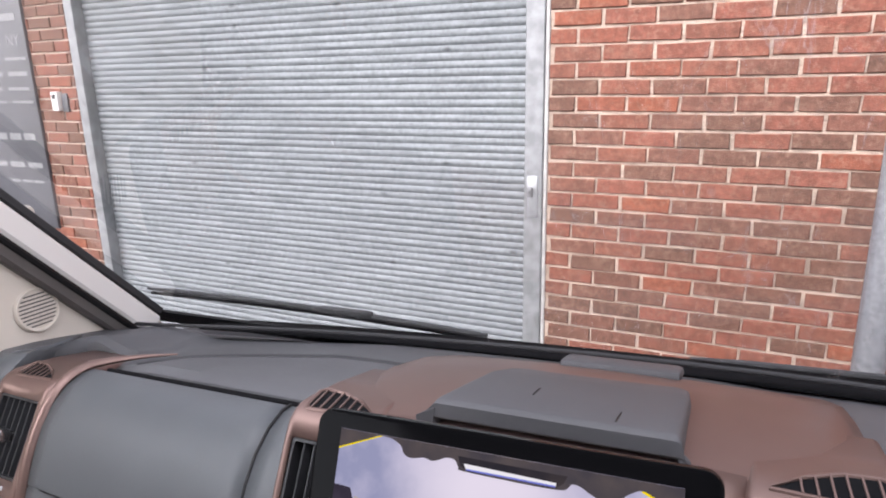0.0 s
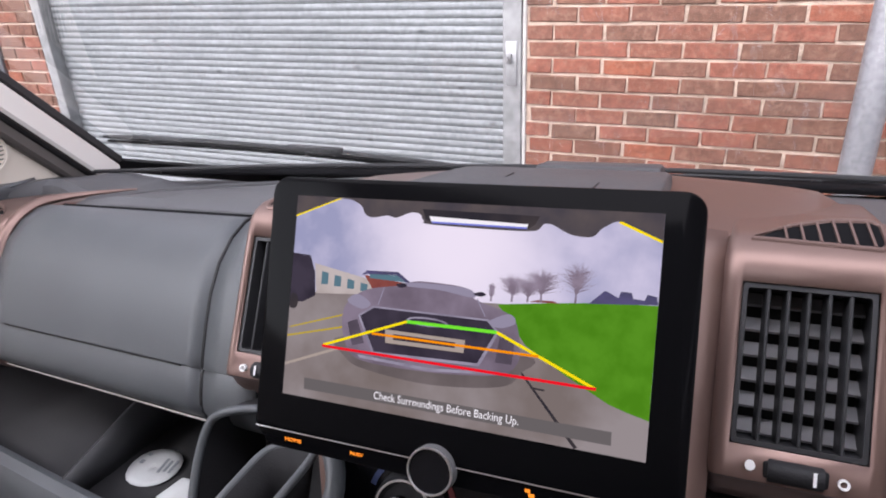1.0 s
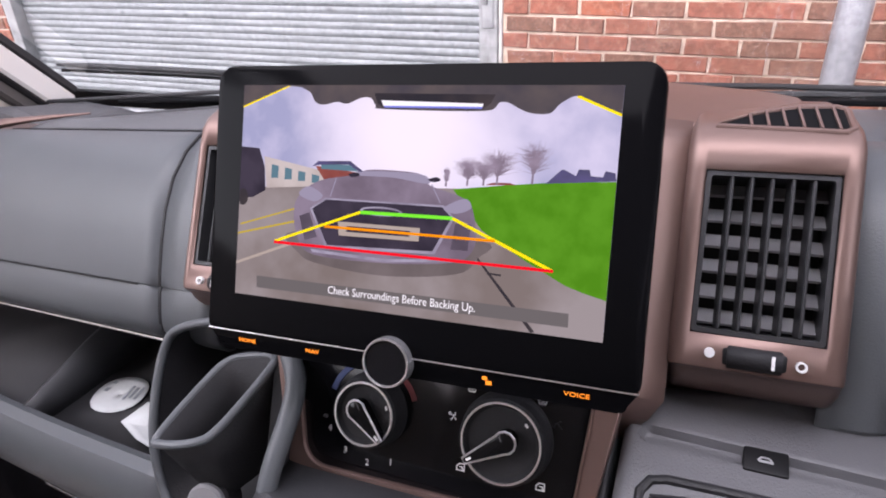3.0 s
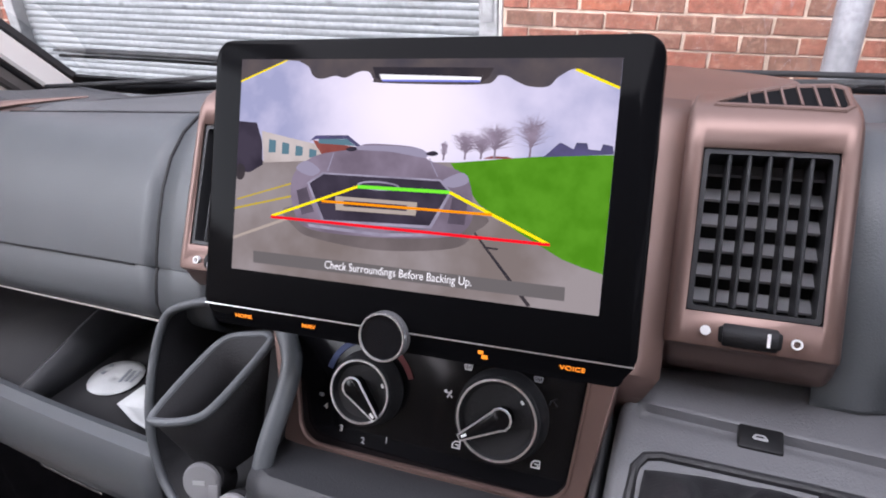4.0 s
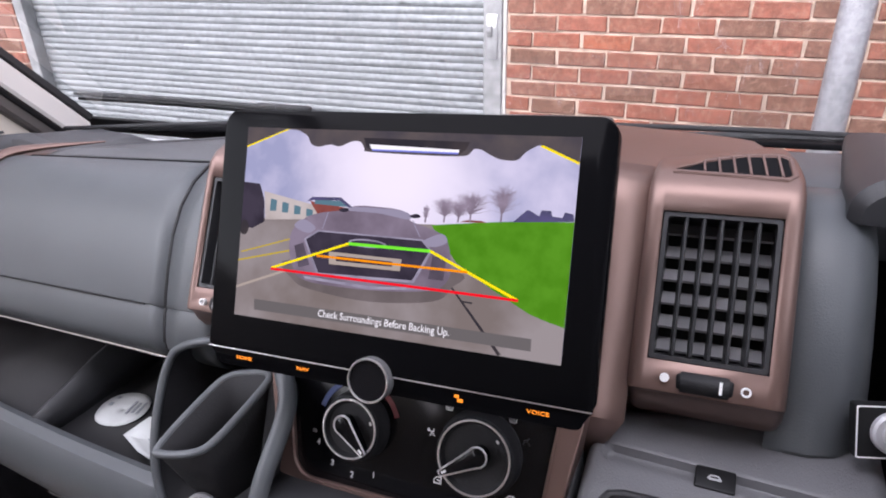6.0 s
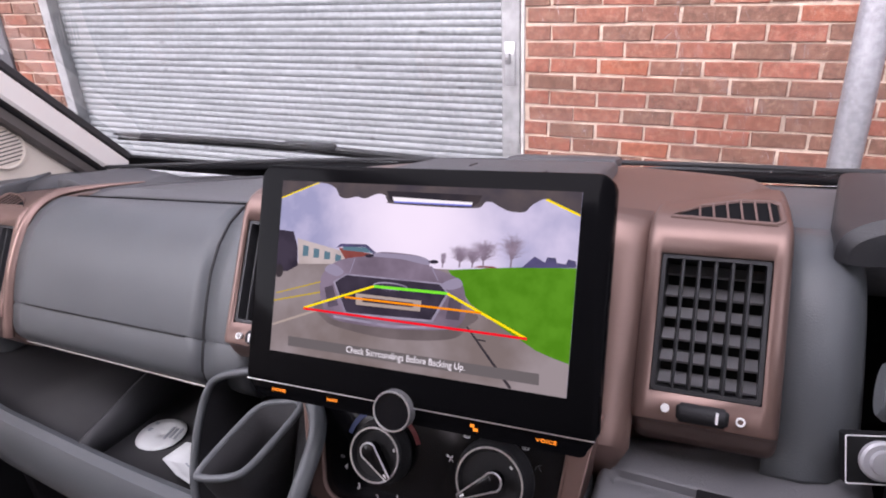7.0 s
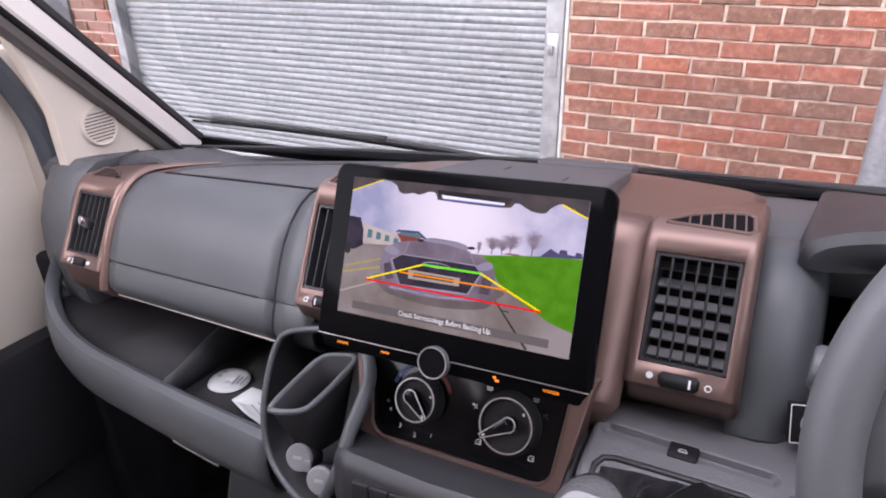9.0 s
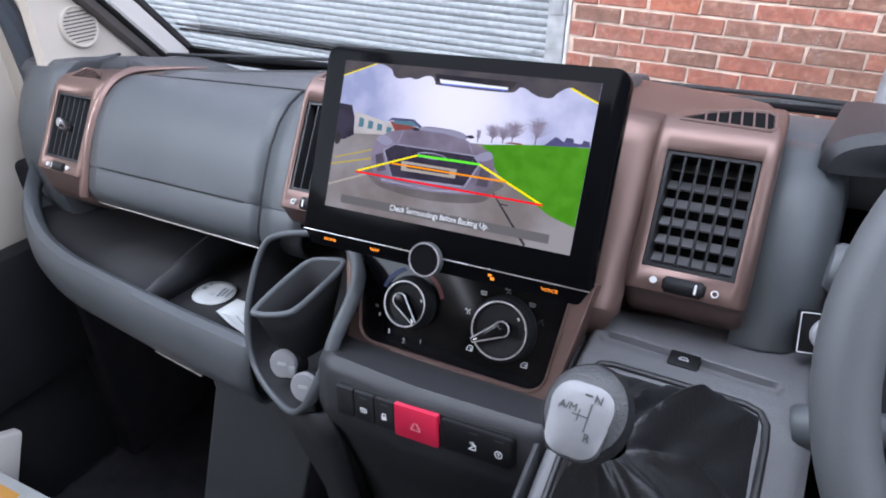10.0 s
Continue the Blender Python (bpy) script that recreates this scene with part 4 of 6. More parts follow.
gearcon = tidy(part("gear_console", bm, M_CONSOLE, dash, "grey gear lever console with a coin groove"), 0.003)
bm = B()
loft(bm, [[(0.104, y, z - 0.05) for y, z in ((0.115, -0.02), (0.05, -0.03), (-0.02, -0.05), (-0.10, -0.08), (-0.20, -0.11))], [(0.112, y, -0.73) for y in (0.115, 0.05, -0.02, -0.10, -0.20)]])
tidy(part("gear_console_side", bm, M_LOWER, dash), 0.004)
# ---- touchscreen head unit ----
tablet = thing("touchscreen", (0.0, 0.03, -0.01), "black glass touchscreen head unit lit with a reversing camera picture", "touchscreen")
PIC = frame_at((0.0011, 0.0381, 0.0754), (0.017, -0.903, 0.4296))
SW, SH = 0.2007, 0.114
SCR = PIC @ Matrix.Translation((0.0, -0.0052, -0.0004))
bm = B()
slab(bm, SCR, rounded(0.2365, 0.1457, (0.010, 0.003), 6), 0.011, 0.0012)
part("bezel", bm, M_BEZEL, tablet, "glossy black bezel")
bm = B()
slab(bm, SCR @ Matrix.Translation((0, -0.004, -0.011)), rounded(0.19, 0.11, 0.008, 4), 0.034)
part("housing", bm, M_BLACK, tablet)
STRIP = SCR @ Matrix.Translation((0, -0.0729, -0.0012)) @ Matrix.Rotation(radians(14), 4, "X")
bm = B()
slab(bm, STRIP @ Matrix.Translation((0, -0.0058, 0)), rounded(0.2345, 0.0112, (0.001, 0.004), 4, 0.004), 0.010, 0.0008)
strip = part("button_strip", bm, M_BEZEL, tablet, "glossy black strip of touch buttons")
part("chin_line", box(B(), SCR @ Vector((0, -0.0730, -0.0006)), (0.2355, 0.0006, 0.0010), SCR.to_3x3()), M_BRIGHT, tablet, "thin bright line")
for txt, x, w in (("HOME", -0.0925, 1.25), ("NAV", -0.0505, 1.3), ("VOICE", 0.0905, 1.3)):
    part("legend", letters(txt, 0.0032, STRIP @ Matrix.Translation((x, -0.0054, 0.0003)), squash=w), M_AMBER, strip, "amber lit lettering", 0)
bm = B()
box(bm, STRIP @ Vector((0.0462, -0.0043, 0.0003)), (0.0026, 0.0018, 0.0002), STRIP.to_3x3())
box(bm, STRIP @ Vector((0.0482, -0.0066, 0.0003)), (0.0030, 0.0020, 0.0002), STRIP.to_3x3())
part("legend", bm, M_AMBER, strip, "amber lit symbol", 0)
KN = frame_at((-0.002, 0.0075, 0.0005), (0.017, -0.92, 0.39))
bm = B()
turned(bm, KN, [(0.0118, -0.004), (0.0125, 0.0), (0.0128, 0.006), (0.0128, 0.0085), (0.0124, 0.0095)], 48)
knob = part("volume_knob", bm, M_ALU, tablet, "aluminium volume knob with a black face")
bm = B()
turned(bm, KN, [(0.0, 0.0088), (0.0112, 0.0088), (0.0114, 0.0094)], 48)
part("knob_face", bm, M_GLOSS, knob)
bm = B()
turned(bm, KN, [(0.0114, 0.0092), (0.0117, 0.0102), (0.0124, 0.0102), (0.0127, 0.0092)], 48)
part("knob_rim", bm, M_BRIGHT, knob)

# the lit picture: flat layers on the display
SKYM = glow("picture_sky", (0.62, 0.60, 0.74), 1.0, (0.34, 0.36, 0.52), 30)
_n, _l = SKYM.node_tree.nodes, SKYM.node_tree.links
_tc, _len, _mr, _mx = _n.new("ShaderNodeTexCoord"), _n.new("ShaderNodeVectorMath"), _n.new("ShaderNodeMapRange"), _n.new("ShaderNodeMix")
_sub = _n.new("ShaderNodeVectorMath")
_sub.operation, _len.operation, _mx.data_type = "SUBTRACT", "LENGTH", "RGBA"
_sub.inputs[1].default_value = (0.0, 0.055, 0.105)
_l.new(_tc.outputs["Object"], _sub.inputs[0])
_l.new(_sub.outputs[0], _len.inputs[0])
_l.new(_len.outputs["Value"], _mr.inputs[0])
_mr.inputs[1].default_value, _mr.inputs[2].default_value, _mr.interpolation_type = 0.010, 0.075, "SMOOTHSTEP"
_e = [x for x in _n if x.bl_idname == "ShaderNodeEmission"][0]
_old = _e.inputs[0].links[0].from_socket
_mx.inputs[6].default_value = (0.88, 0.83, 0.91, 1)
_l.new(_mr.outputs[0], _mx.inputs[0])
_l.new(_old, _mx.inputs[7])
_l.new(_mx.outputs[2], _e.inputs[0])
G_ROAD = glow("picture_road", (0.20, 0.168, 0.150), 1.0, (0.31, 0.28, 0.27), 22)
G_GRASS = glow("picture_grass", (0.066, 0.245, 0.008), 1.0, (0.090, 0.300, 0.014), 100)
G_CAR = glow("picture_car", (0.16, 0.13, 0.165), 1.0, (0.25, 0.21, 0.265), 45)
G_CARDARK = glow("picture_car_dark", (0.032, 0.027, 0.040), 1.0, (0.055, 0.046, 0.066), 60)
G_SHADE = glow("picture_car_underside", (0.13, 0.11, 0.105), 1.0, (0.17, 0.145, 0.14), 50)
G_GLAZE = glow("picture_car_glass", (0.30, 0.28, 0.36), 1.0)
G_SILVER = glow("picture_silver", (0.36, 0.34, 0.42), 1.0, (0.24, 0.22, 0.28), 90)
G_PLATE = glow("picture_plate", (0.42, 0.36, 0.30), 1.0)
G_DARK = glow("picture_dark", (0.03, 0.028, 0.035), 1.0, (0.06, 0.05, 0.05), 40)
G_BROWN = glow("picture_tailgate", (0.11, 0.092, 0.088), 1.0, (0.066, 0.060, 0.070), 50)
G_INTAKE = glow("picture_car_intake", (0.085, 0.07, 0.09), 1.0, (0.12, 0.10, 0.13), 60)
G_WALL = glow("picture_building", (0.45, 0.40, 0.36), 1.0, (0.55, 0.50, 0.46), 60)
G_REDB = glow("picture_brick", (0.22, 0.06, 0.05), 1.0, (0.30, 0.09, 0.07), 80)
G_TEAL = glow("picture_teal", (0.10, 0.20, 0.24), 1.0)
G_TREE = glow("picture_tree", (0.20, 0.16, 0.20), 1.0, (0.30, 0.25, 0.31), 120)
G_HOUSE = glow("picture_house", (0.07, 0.07, 0.12), 1.0, (0.10, 0.09, 0.2), 80)
G_YEL = glow("picture_yellow", (1.0, 0.80, 0.0), 1.0)
G_GRN = glow("picture_green", (0.16, 0.85, 0.03), 1.0)
G_ORG = glow("picture_orange", (0.95, 0.30, 0.0), 1.0)
G_RD = glow("picture_red", (0.9, 0.01, 0.02), 1.0)
G_WHITE = glow("picture_white", (0.95, 0.95, 0.95), 1.0)
G_BAR = glow("picture_bar", (0.14, 0.13, 0.125), 1.0)
G_PAINT = glow("picture_road_paint", (0.50, 0.38, 0.05), 1.0)
G_BLUE = glow("picture_blue_strip", (0.20, 0.24, 0.70), 1.0)

display = part("display", box(B(), PIC @ Vector((0, 0, -0.00015)), (SW, SH, 0.0002), PIC.to_3x3()), SKYM, tablet, "lit display with a reversing camera picture", 0)
LAYER = [1]


def uvp(u, v, z):
    return PIC @ Vector(((min(max(u, 0.0), 1.0) - 0.5) * SW, (min(max(v, 0.0), 1.0) - 0.5) * SH, z))


def flat(name, pts, m, parent=None):
    LAYER[0] += 1
    z = LAYER[0] * 0.000006
    bm = B()
    bm.faces.new([bm.verts.new(uvp(u, v, z)) for u, v in pts])
    bmesh.ops.triangulate(bm, faces=bm.faces[:])
    return part(name, bm, m, parent or display, "", 0)


def blob(name, pts, m):
    return flat(name, [(p.x, p.y) for p in smooth_path([(u, v, 0) for u, v in pts], 5, True)], m)


def stroke(name, a, b, w, m, w2=None):
    d = Vector(((b[0] - a[0]) * SW, (b[1] - a[1]) * SH)).normalized()
    n = Vector((-d.y, d.x))
    o = [Vector((n.x * k / SW, n.y * k / SH)) for k in (w / 2, (w2 or w) / 2)]
    return flat(name, [(a[0] + o[0].x, a[1] + o[0].y), (b[0] + o[1].x, b[1] + o[1].y), (b[0] - o[1].x, b[1] - o[1].y), (a[0] - o[0].x, a[1] - o[0].y)], m)


flat("road_area", [(0, 0.52), (0.36, 0.55), (0.65, 0.57), (0.76, 0.35), (0.97, 0.22), (1, 0.22), (1, 0), (0, 0)], G_ROAD)
flat("grass_area", [(0.62, 0.565), (0.746, 0.593), (0.86, 0.615), (1, 0.63), (1, 0.165), (0.95, 0.185), (0.907, 0.207), (0.80, 0.30), (0.70, 0.40)], G_GRASS)
flat("low_building", [(0.075, 0.668), (0.263, 0.612), (0.263, 0.545), (0.086, 0.52)], G_WALL)
for k in range(4):
    u = 0.10 + 0.042 * k
    flat("building_window", [(u, 0.632 - 0.012 * k), (u + 0.022, 0.626 - 0.012 * k), (u + 0.022, 0.570 - 0.004 * k), (u, 0.568 - 0.004 * k)], G_TEAL)
flat("brick_house", [(0.235, 0.635), (0.372, 0.612), (0.365, 0.575), (0.264, 0.572)], G_REDB)
flat("house_gable", [(0.252, 0.642), (0.335, 0.647), (0.362, 0.618), (0.252, 0.622)], G_TEAL)
flat("house_roof", [(0.226, 0.632), (0.243, 0.657), (0.337, 0.664), (0.383, 0.612), (0.37, 0.610), (0.334, 0.648), (0.245, 0.640)], G_HOUSE)
flat("far_terrace", [(0.835, 0.608), (0.845, 0.611), (0.878, 0.668), (0.884, 0.668), (0.911, 0.645), (0.916, 0.672), (0.94, 0.672), (0.944, 0.648), (0.97, 0.645), (0.975, 0.67), (0.996, 0.664), (1.0, 0.632)], G_HOUSE)
flat("red_cars", [(0.70, 0.590), (0.72, 0.602), (0.76, 0.604), (0.775, 0.596)], G_REDB)
rng = random.Random(4)
for u, v, h, w in ((0.655, 0.583, 0.125, 0.044), (0.728, 0.594, 0.150, 0.058), (0.812, 0.604, 0.178, 0.050), (0.601, 0.575, 0.085, 0.012), (0.695, 0.588, 0.11, 0.04)):
    stroke("tree_trunk", (u, v), (u + 0.002, v + h * 0.62), 0.0011, G_TREE, 0.0004)
    LAYER[0] += 1
    twigs = B()
    for k in range(170):
        a, sp = rng.uniform(-1.5, 1.5), rng.uniform(0.22, 0.72)
        u0, v0 = u + 0.001 + rng.uniform(-0.3, 0.3) * w * sp, v + h * sp
        reach = h * (1 - sp) * rng.uniform(0.55, 1.08)
        u1, v1 = u0 + math.sin(a) * w * rng.uniform(0.6, 1.0), v0 + (0.15 + 0.85 * math.cos(a)) * reach
        d = Vector(((v0 - v1) * SH, (u1 - u0) * SW)).normalized() * rng.uniform(0.00010, 0.00022)
        z = LAYER[0] * 0.000006
        twigs.faces.new([twigs.verts.new(uvp(a_, b_, z)) for a_, b_ in ((u0 + d.x / SW, v0 + d.y / SH), (u1, v1), (u0 - d.x / SW, v0 - d.y / SH))])
    part("tree_crown", twigs, G_TREE, display, "", 0)
flat("parked_van", [(0, 0.71), (0.058, 0.705), (0.078, 0.62), (0.084, 0.509), (0.043, 0.47), (0, 0.47)], G_CARDARK)
flat("van_wheel", [(0.012 + 0.017 * math.cos(k * 0.5236), 0.47 + 0.04 * math.sin(k * 0.5236)) for k in range(12)], G_DARK)
stroke("painted_line", (0.0, 0.293), (0.18, 0.372), 0.0011, G_PAINT)
stroke("painted_line", (0.008, 0.338), (0.18, 0.432), 0.0009, G_PAINT)
stroke("kerb_line", (-0.002, 0.150), (0.22, 0.30), 0.0016, G_PLATE)
stroke("road_crack", (0.69, 0.290), (0.84, 0.0), 0.0010, G_DARK, 0.0024)
stroke("road_crack", (0.72, 0.225), (0.755, 0.222), 0.0009, G_DARK)
blob("car_shadow", [(0.19, 0.33), (0.20, 0.225), (0.27, 0.185), (0.45, 0.165), (0.64, 0.205), (0.69, 0.275), (0.69, 0.36)], G_SHADE)
blob("car_body", [(0.178, 0.445), (0.206, 0.522), (0.258, 0.572), (0.357, 0.605), (0.384, 0.626), (0.434, 0.632), (0.533, 0.622), (0.561, 0.575), (0.64, 0.536), (0.673, 0.487), (0.687, 0.355), (0.668, 0.284), (0.623, 0.251), (0.453, 0.222), (0.242, 0.228), (0.189, 0.316)], G_CAR)
blob("car_screen", [(0.362, 0.602), (0.386, 0.622), (0.532, 0.622), (0.556, 0.582), (0.46, 0.600)], G_GLAZE)
stroke("bonnet_crease", (0.300, 0.585), (0.285, 0.500), 0.0006, G_GLAZE)
stroke("bonnet_crease", (0.565, 0.580), (0.590, 0.505), 0.0006, G_GLAZE)
blob("wing_mirror", [(0.335, 0.605), (0.36, 0.615), (0.365, 0.600), (0.345, 0.592)], G_CARDARK)
blob("wing_mirror", [(0.555, 0.600), (0.575, 0.612), (0.588, 0.600), (0.570, 0.590)], G_CARDARK)
flat("grille_surround", [(0.226, 0.440), (0.270, 0.492), (0.600, 0.494), (0.630, 0.443), (0.584, 0.282), (0.277, 0.264)], G_SILVER)
flat("car_grille", [(0.233, 0.438), (0.274, 0.484), (0.596, 0.486), (0.622, 0.443), (0.578, 0.294), (0.283, 0.277)], G_CARDARK)
blob("headlamp", [(0.190, 0.502), (0.220, 0.540), (0.262, 0.502), (0.236, 0.472)], G_GLAZE)
blob("headlamp", [(0.600, 0.484), (0.652, 0.528), (0.670, 0.490), (0.630, 0.462)], G_GLAZE)
flat("side_intake", [(0.195, 0.40), (0.225, 0.42), (0.252, 0.31), (0.215, 0.29)], G_INTAKE)
flat("side_intake", [(0.632, 0.42), (0.672, 0.42), (0.668, 0.31), (0.625, 0.31)], G_INTAKE)
flat("bumper_edge", [(0.235, 0.252), (0.45, 0.240), (0.63, 0.268), (0.632, 0.256), (0.45, 0.226), (0.240, 0.238)], G_SILVER)
flat("car_badge", [(0.433 + 0.060 * math.cos(k * 0.3927), 0.448 + 0.021 * math.sin(k * 0.3927)) for k in range(16)], G_SILVER)
flat("badge_middle", [(0.433 + 0.052 * math.cos(k * 0.3927), 0.448 + 0.013 * math.sin(k * 0.3927)) for k in range(16)], G_CARDARK)
flat("number_plate", [(0.312, 0.389), (0.542, 0.389), (0.54, 0.331), (0.316, 0.326)], G_PLATE)
flat("plate_bar", [(0.338, 0.372), (0.515, 0.373), (0.515, 0.348), (0.338, 0.345)], G_CARDARK)
flat("tailgate_edge", [(0, 1), (0, 0.90), (0.144, 1)], G_BROWN)
flat("tailgate_edge", [(1, 1), (1, 0.885), (0.903, 0.955), (0.86, 1)], G_BROWN)
stroke("fringe_line", (0.0, 0.897), (0.146, 0.998), 0.0010, G_YEL)
stroke("fringe_line", (0.90, 0.957), (1.0, 0.885), 0.0012, G_YEL)
blob("tailgate_trim", [(0.172, 1), (0.181, 0.990), (0.21, 0.965), (0.225, 0.925), (0.25, 0.912), (0.29, 0.925), (0.32, 0.918), (0.36, 0.945), (0.387, 0.942), (0.40, 0.912), (0.425, 0.896), (0.683, 0.894), (0.71, 0.925), (0.74, 0.930), (0.77, 0.905), (0.798, 0.888), (0.84, 0.888), (0.862, 0.925), (0.890, 0.955), (0.91, 0.962), (0.86, 1)], G_BROWN)
flat("handle_recess", [(0.395, 0.965), (0.71, 0.962), (0.700, 0.925), (0.68, 0.901), (0.425, 0.903), (0.405, 0.92)], G_DARK)
flat("strip_light", [(0.415, 0.934), (0.682, 0.924), (0.68, 0.908), (0.422, 0.909)], G_WHITE)
flat("strip_light_edge", [(0.422, 0.911), (0.68, 0.911), (0.679, 0.903), (0.425, 0.903)], G_BLUE)
stroke("guide_yellow", (0.122, 0.272), (0.375, 0.438), 0.0014, G_YEL)
stroke("guide_yellow", (0.624, 0.442), (0.875, 0.261), 0.0015, G_YEL)
stroke("guide_green", (0.375, 0.438), (0.624, 0.442), 0.0017, G_GRN)
stroke("guide_orange", (0.273, 0.361), (0.734, 0.362), 0.0013, G_ORG)
stroke("guide_red", (0.120, 0.268), (0.877, 0.261), 0.0015, G_RD)
flat("caption_band", [(0.07, 0.098), (0.92, 0.098), (0.921, 0.042), (0.072, 0.042)], G_BAR)
LAYER[0] += 2
cap = letters("Check Surroundings Before Backing Up.", 0.0059, PIC @ Matrix.Translation((-0.0008, (0.0715 - 0.5) * SH, LAYER[0] * 0.000006 + 0.00003)), depth=0.00003, squash=0.85)
part("caption", cap, G_WHITE, display, "white caption lettering", 0)

# ---- climate panel ----
climate = thing("climate_panel", (0.0, 0.04, -0.10), "piano black climate panel with two rotary dials", "climate control")
CL = frame_at((0.003, 0.041, -0.06), (0, -0.893, 0.45))


def panel_outline(lt, rt, lb, rb, top, bot, r, seg=6):
    """A four-sided outline with round lower corners; the right side stands steeper than the left."""
    out = [(rt, top), (lt, top)]
    for cx, a0 in ((lb + r, 180), (rb - r, 270)):
        out += [(cx + r * math.cos(radians(a0 + 90 * k / seg)), bot + r + r * math.sin(radians(a0 + 90 * k / seg))) for k in range(seg + 1)]
    return out


bm = B()
slab(bm, CL, panel_outline(-0.104, 0.0925, -0.089, 0.0850, 0.060, -0.051, 0.016), 0.012, 0.001)
part("fascia", bm, M_GLOSS, climate, "glossy black fascia")
bm = B()
ring_slab(bm, CL @ Matrix.Translation((0, 0, 0.003)), panel_outline(-0.120, 0.1085, -0.102, 0.0950, 0.042, -0.064, 0.024), panel_outline(-0.1033, 0.0918, -0.0883, 0.0843, 0.040, -0.0503, 0.016), 0.03)
fr = tidy(part("surround", bm, M_BROWN, climate, "metallic brown surround"), 0, 0, 0.004)
bm = B()
edge_path = panel_outline(-0.1042, 0.0927, -0.0892, 0.0852, 0.040, -0.0512, 0.0165)
tube(bm, [CL @ Vector((x, y, 0.0034)) for x, y in edge_path[1:] + edge_path[:1]], 0.0010, 6, up=(0, -0.893, 0.45))
part("bright_inner_edge", bm, M_BROWN, climate, "satin inner edge")


def dial(x, y, r, ang, label):
    m = CL @ Matrix.Translation((x, y, 0))
    bm = B()
    turned(bm, m, [(r + 0.0045, 0.0), (r + 0.0045, 0.002), (r + 0.0030, 0.004), (r + 0.0022, 0.0115), (r + 0.0008, 0.0130), (r - 0.0012, 0.0130), (r - 0.003, 0.0105), (0.0, 0.0095)], 56)
    d = part("rotary_dial", bm, M_DARK, climate, label)
    bm = B()
    turned(bm, m, [(r - 0.0008, 0.0122), (r - 0.0005, 0.0138), (r + 0.0005, 0.0138), (r + 0.0009, 0.0122)], 56)
    part("dial_ring", bm, M_BRIGHT, d, "bright chrome ring")
    pm = m @ Matrix.Rotation(radians(ang), 4, "Z")
    out = [(r * 1.02, 0.0016)]
    for k in range(9):
        a = radians(60 + 240 * k / 8)
        out.append((-0.004 + 0.0062 * math.cos(a), 0.0062 * math.sin(a)))
    out.append((r * 1.02, -0.0016))
    bm = B()
    slab(bm, pm @ Matrix.Translation((0, 0, 0.0175)), out, 0.009, 0.0012)
    p = part("pointer", bm, M_GLOSS, d, "black pointer grip")
    bm = B()
    tube(bm, [pm @ Vector((u, v, 0.0172)) for u, v in out], 0.0007, 6, True, up=tuple(CL.to_3x3() @ Vector((0, 0, 1))))
    part("pointer_trim", bm, M_BRIGHT, p, "bright chrome outline")
    part("pointer_mark", box(B(), pm @ Vector((r * 0.86, 0, 0.0177)), (0.0034, 0.0015, 0.0003), pm.to_3x3()), M_WHITE, p)
    nx = m @ Matrix.Rotation(radians(22 if x < 0 else 42), 4, "Z")
    part("index_mark", box(B(), nx @ Vector((r * 0.80, 0, 0.0112)), (0.0014, 0.0024, 0.0004), nx.to_3x3()), M_WHITE, d)
    return d


dial(-0.0425, -0.0085, 0.0190, -43, "smaller dark rotary dial for the fan")
dial(0.0435, -0.0085, 0.0226, 213, "larger dark rotary dial for the air flow")
for txt, a in (("4", 211), ("3", 240), ("2", 268), ("1", 296)):
    q = CL @ Matrix.Translation((-0.0425 + 0.0340 * math.cos(radians(a)), -0.0085 + 0.0340 * math.sin(radians(a)), 0.0004))
    part("dial_number", letters(txt, 0.0058, q, depth=0.0001), M_WHITE, climate, "white number", 0)


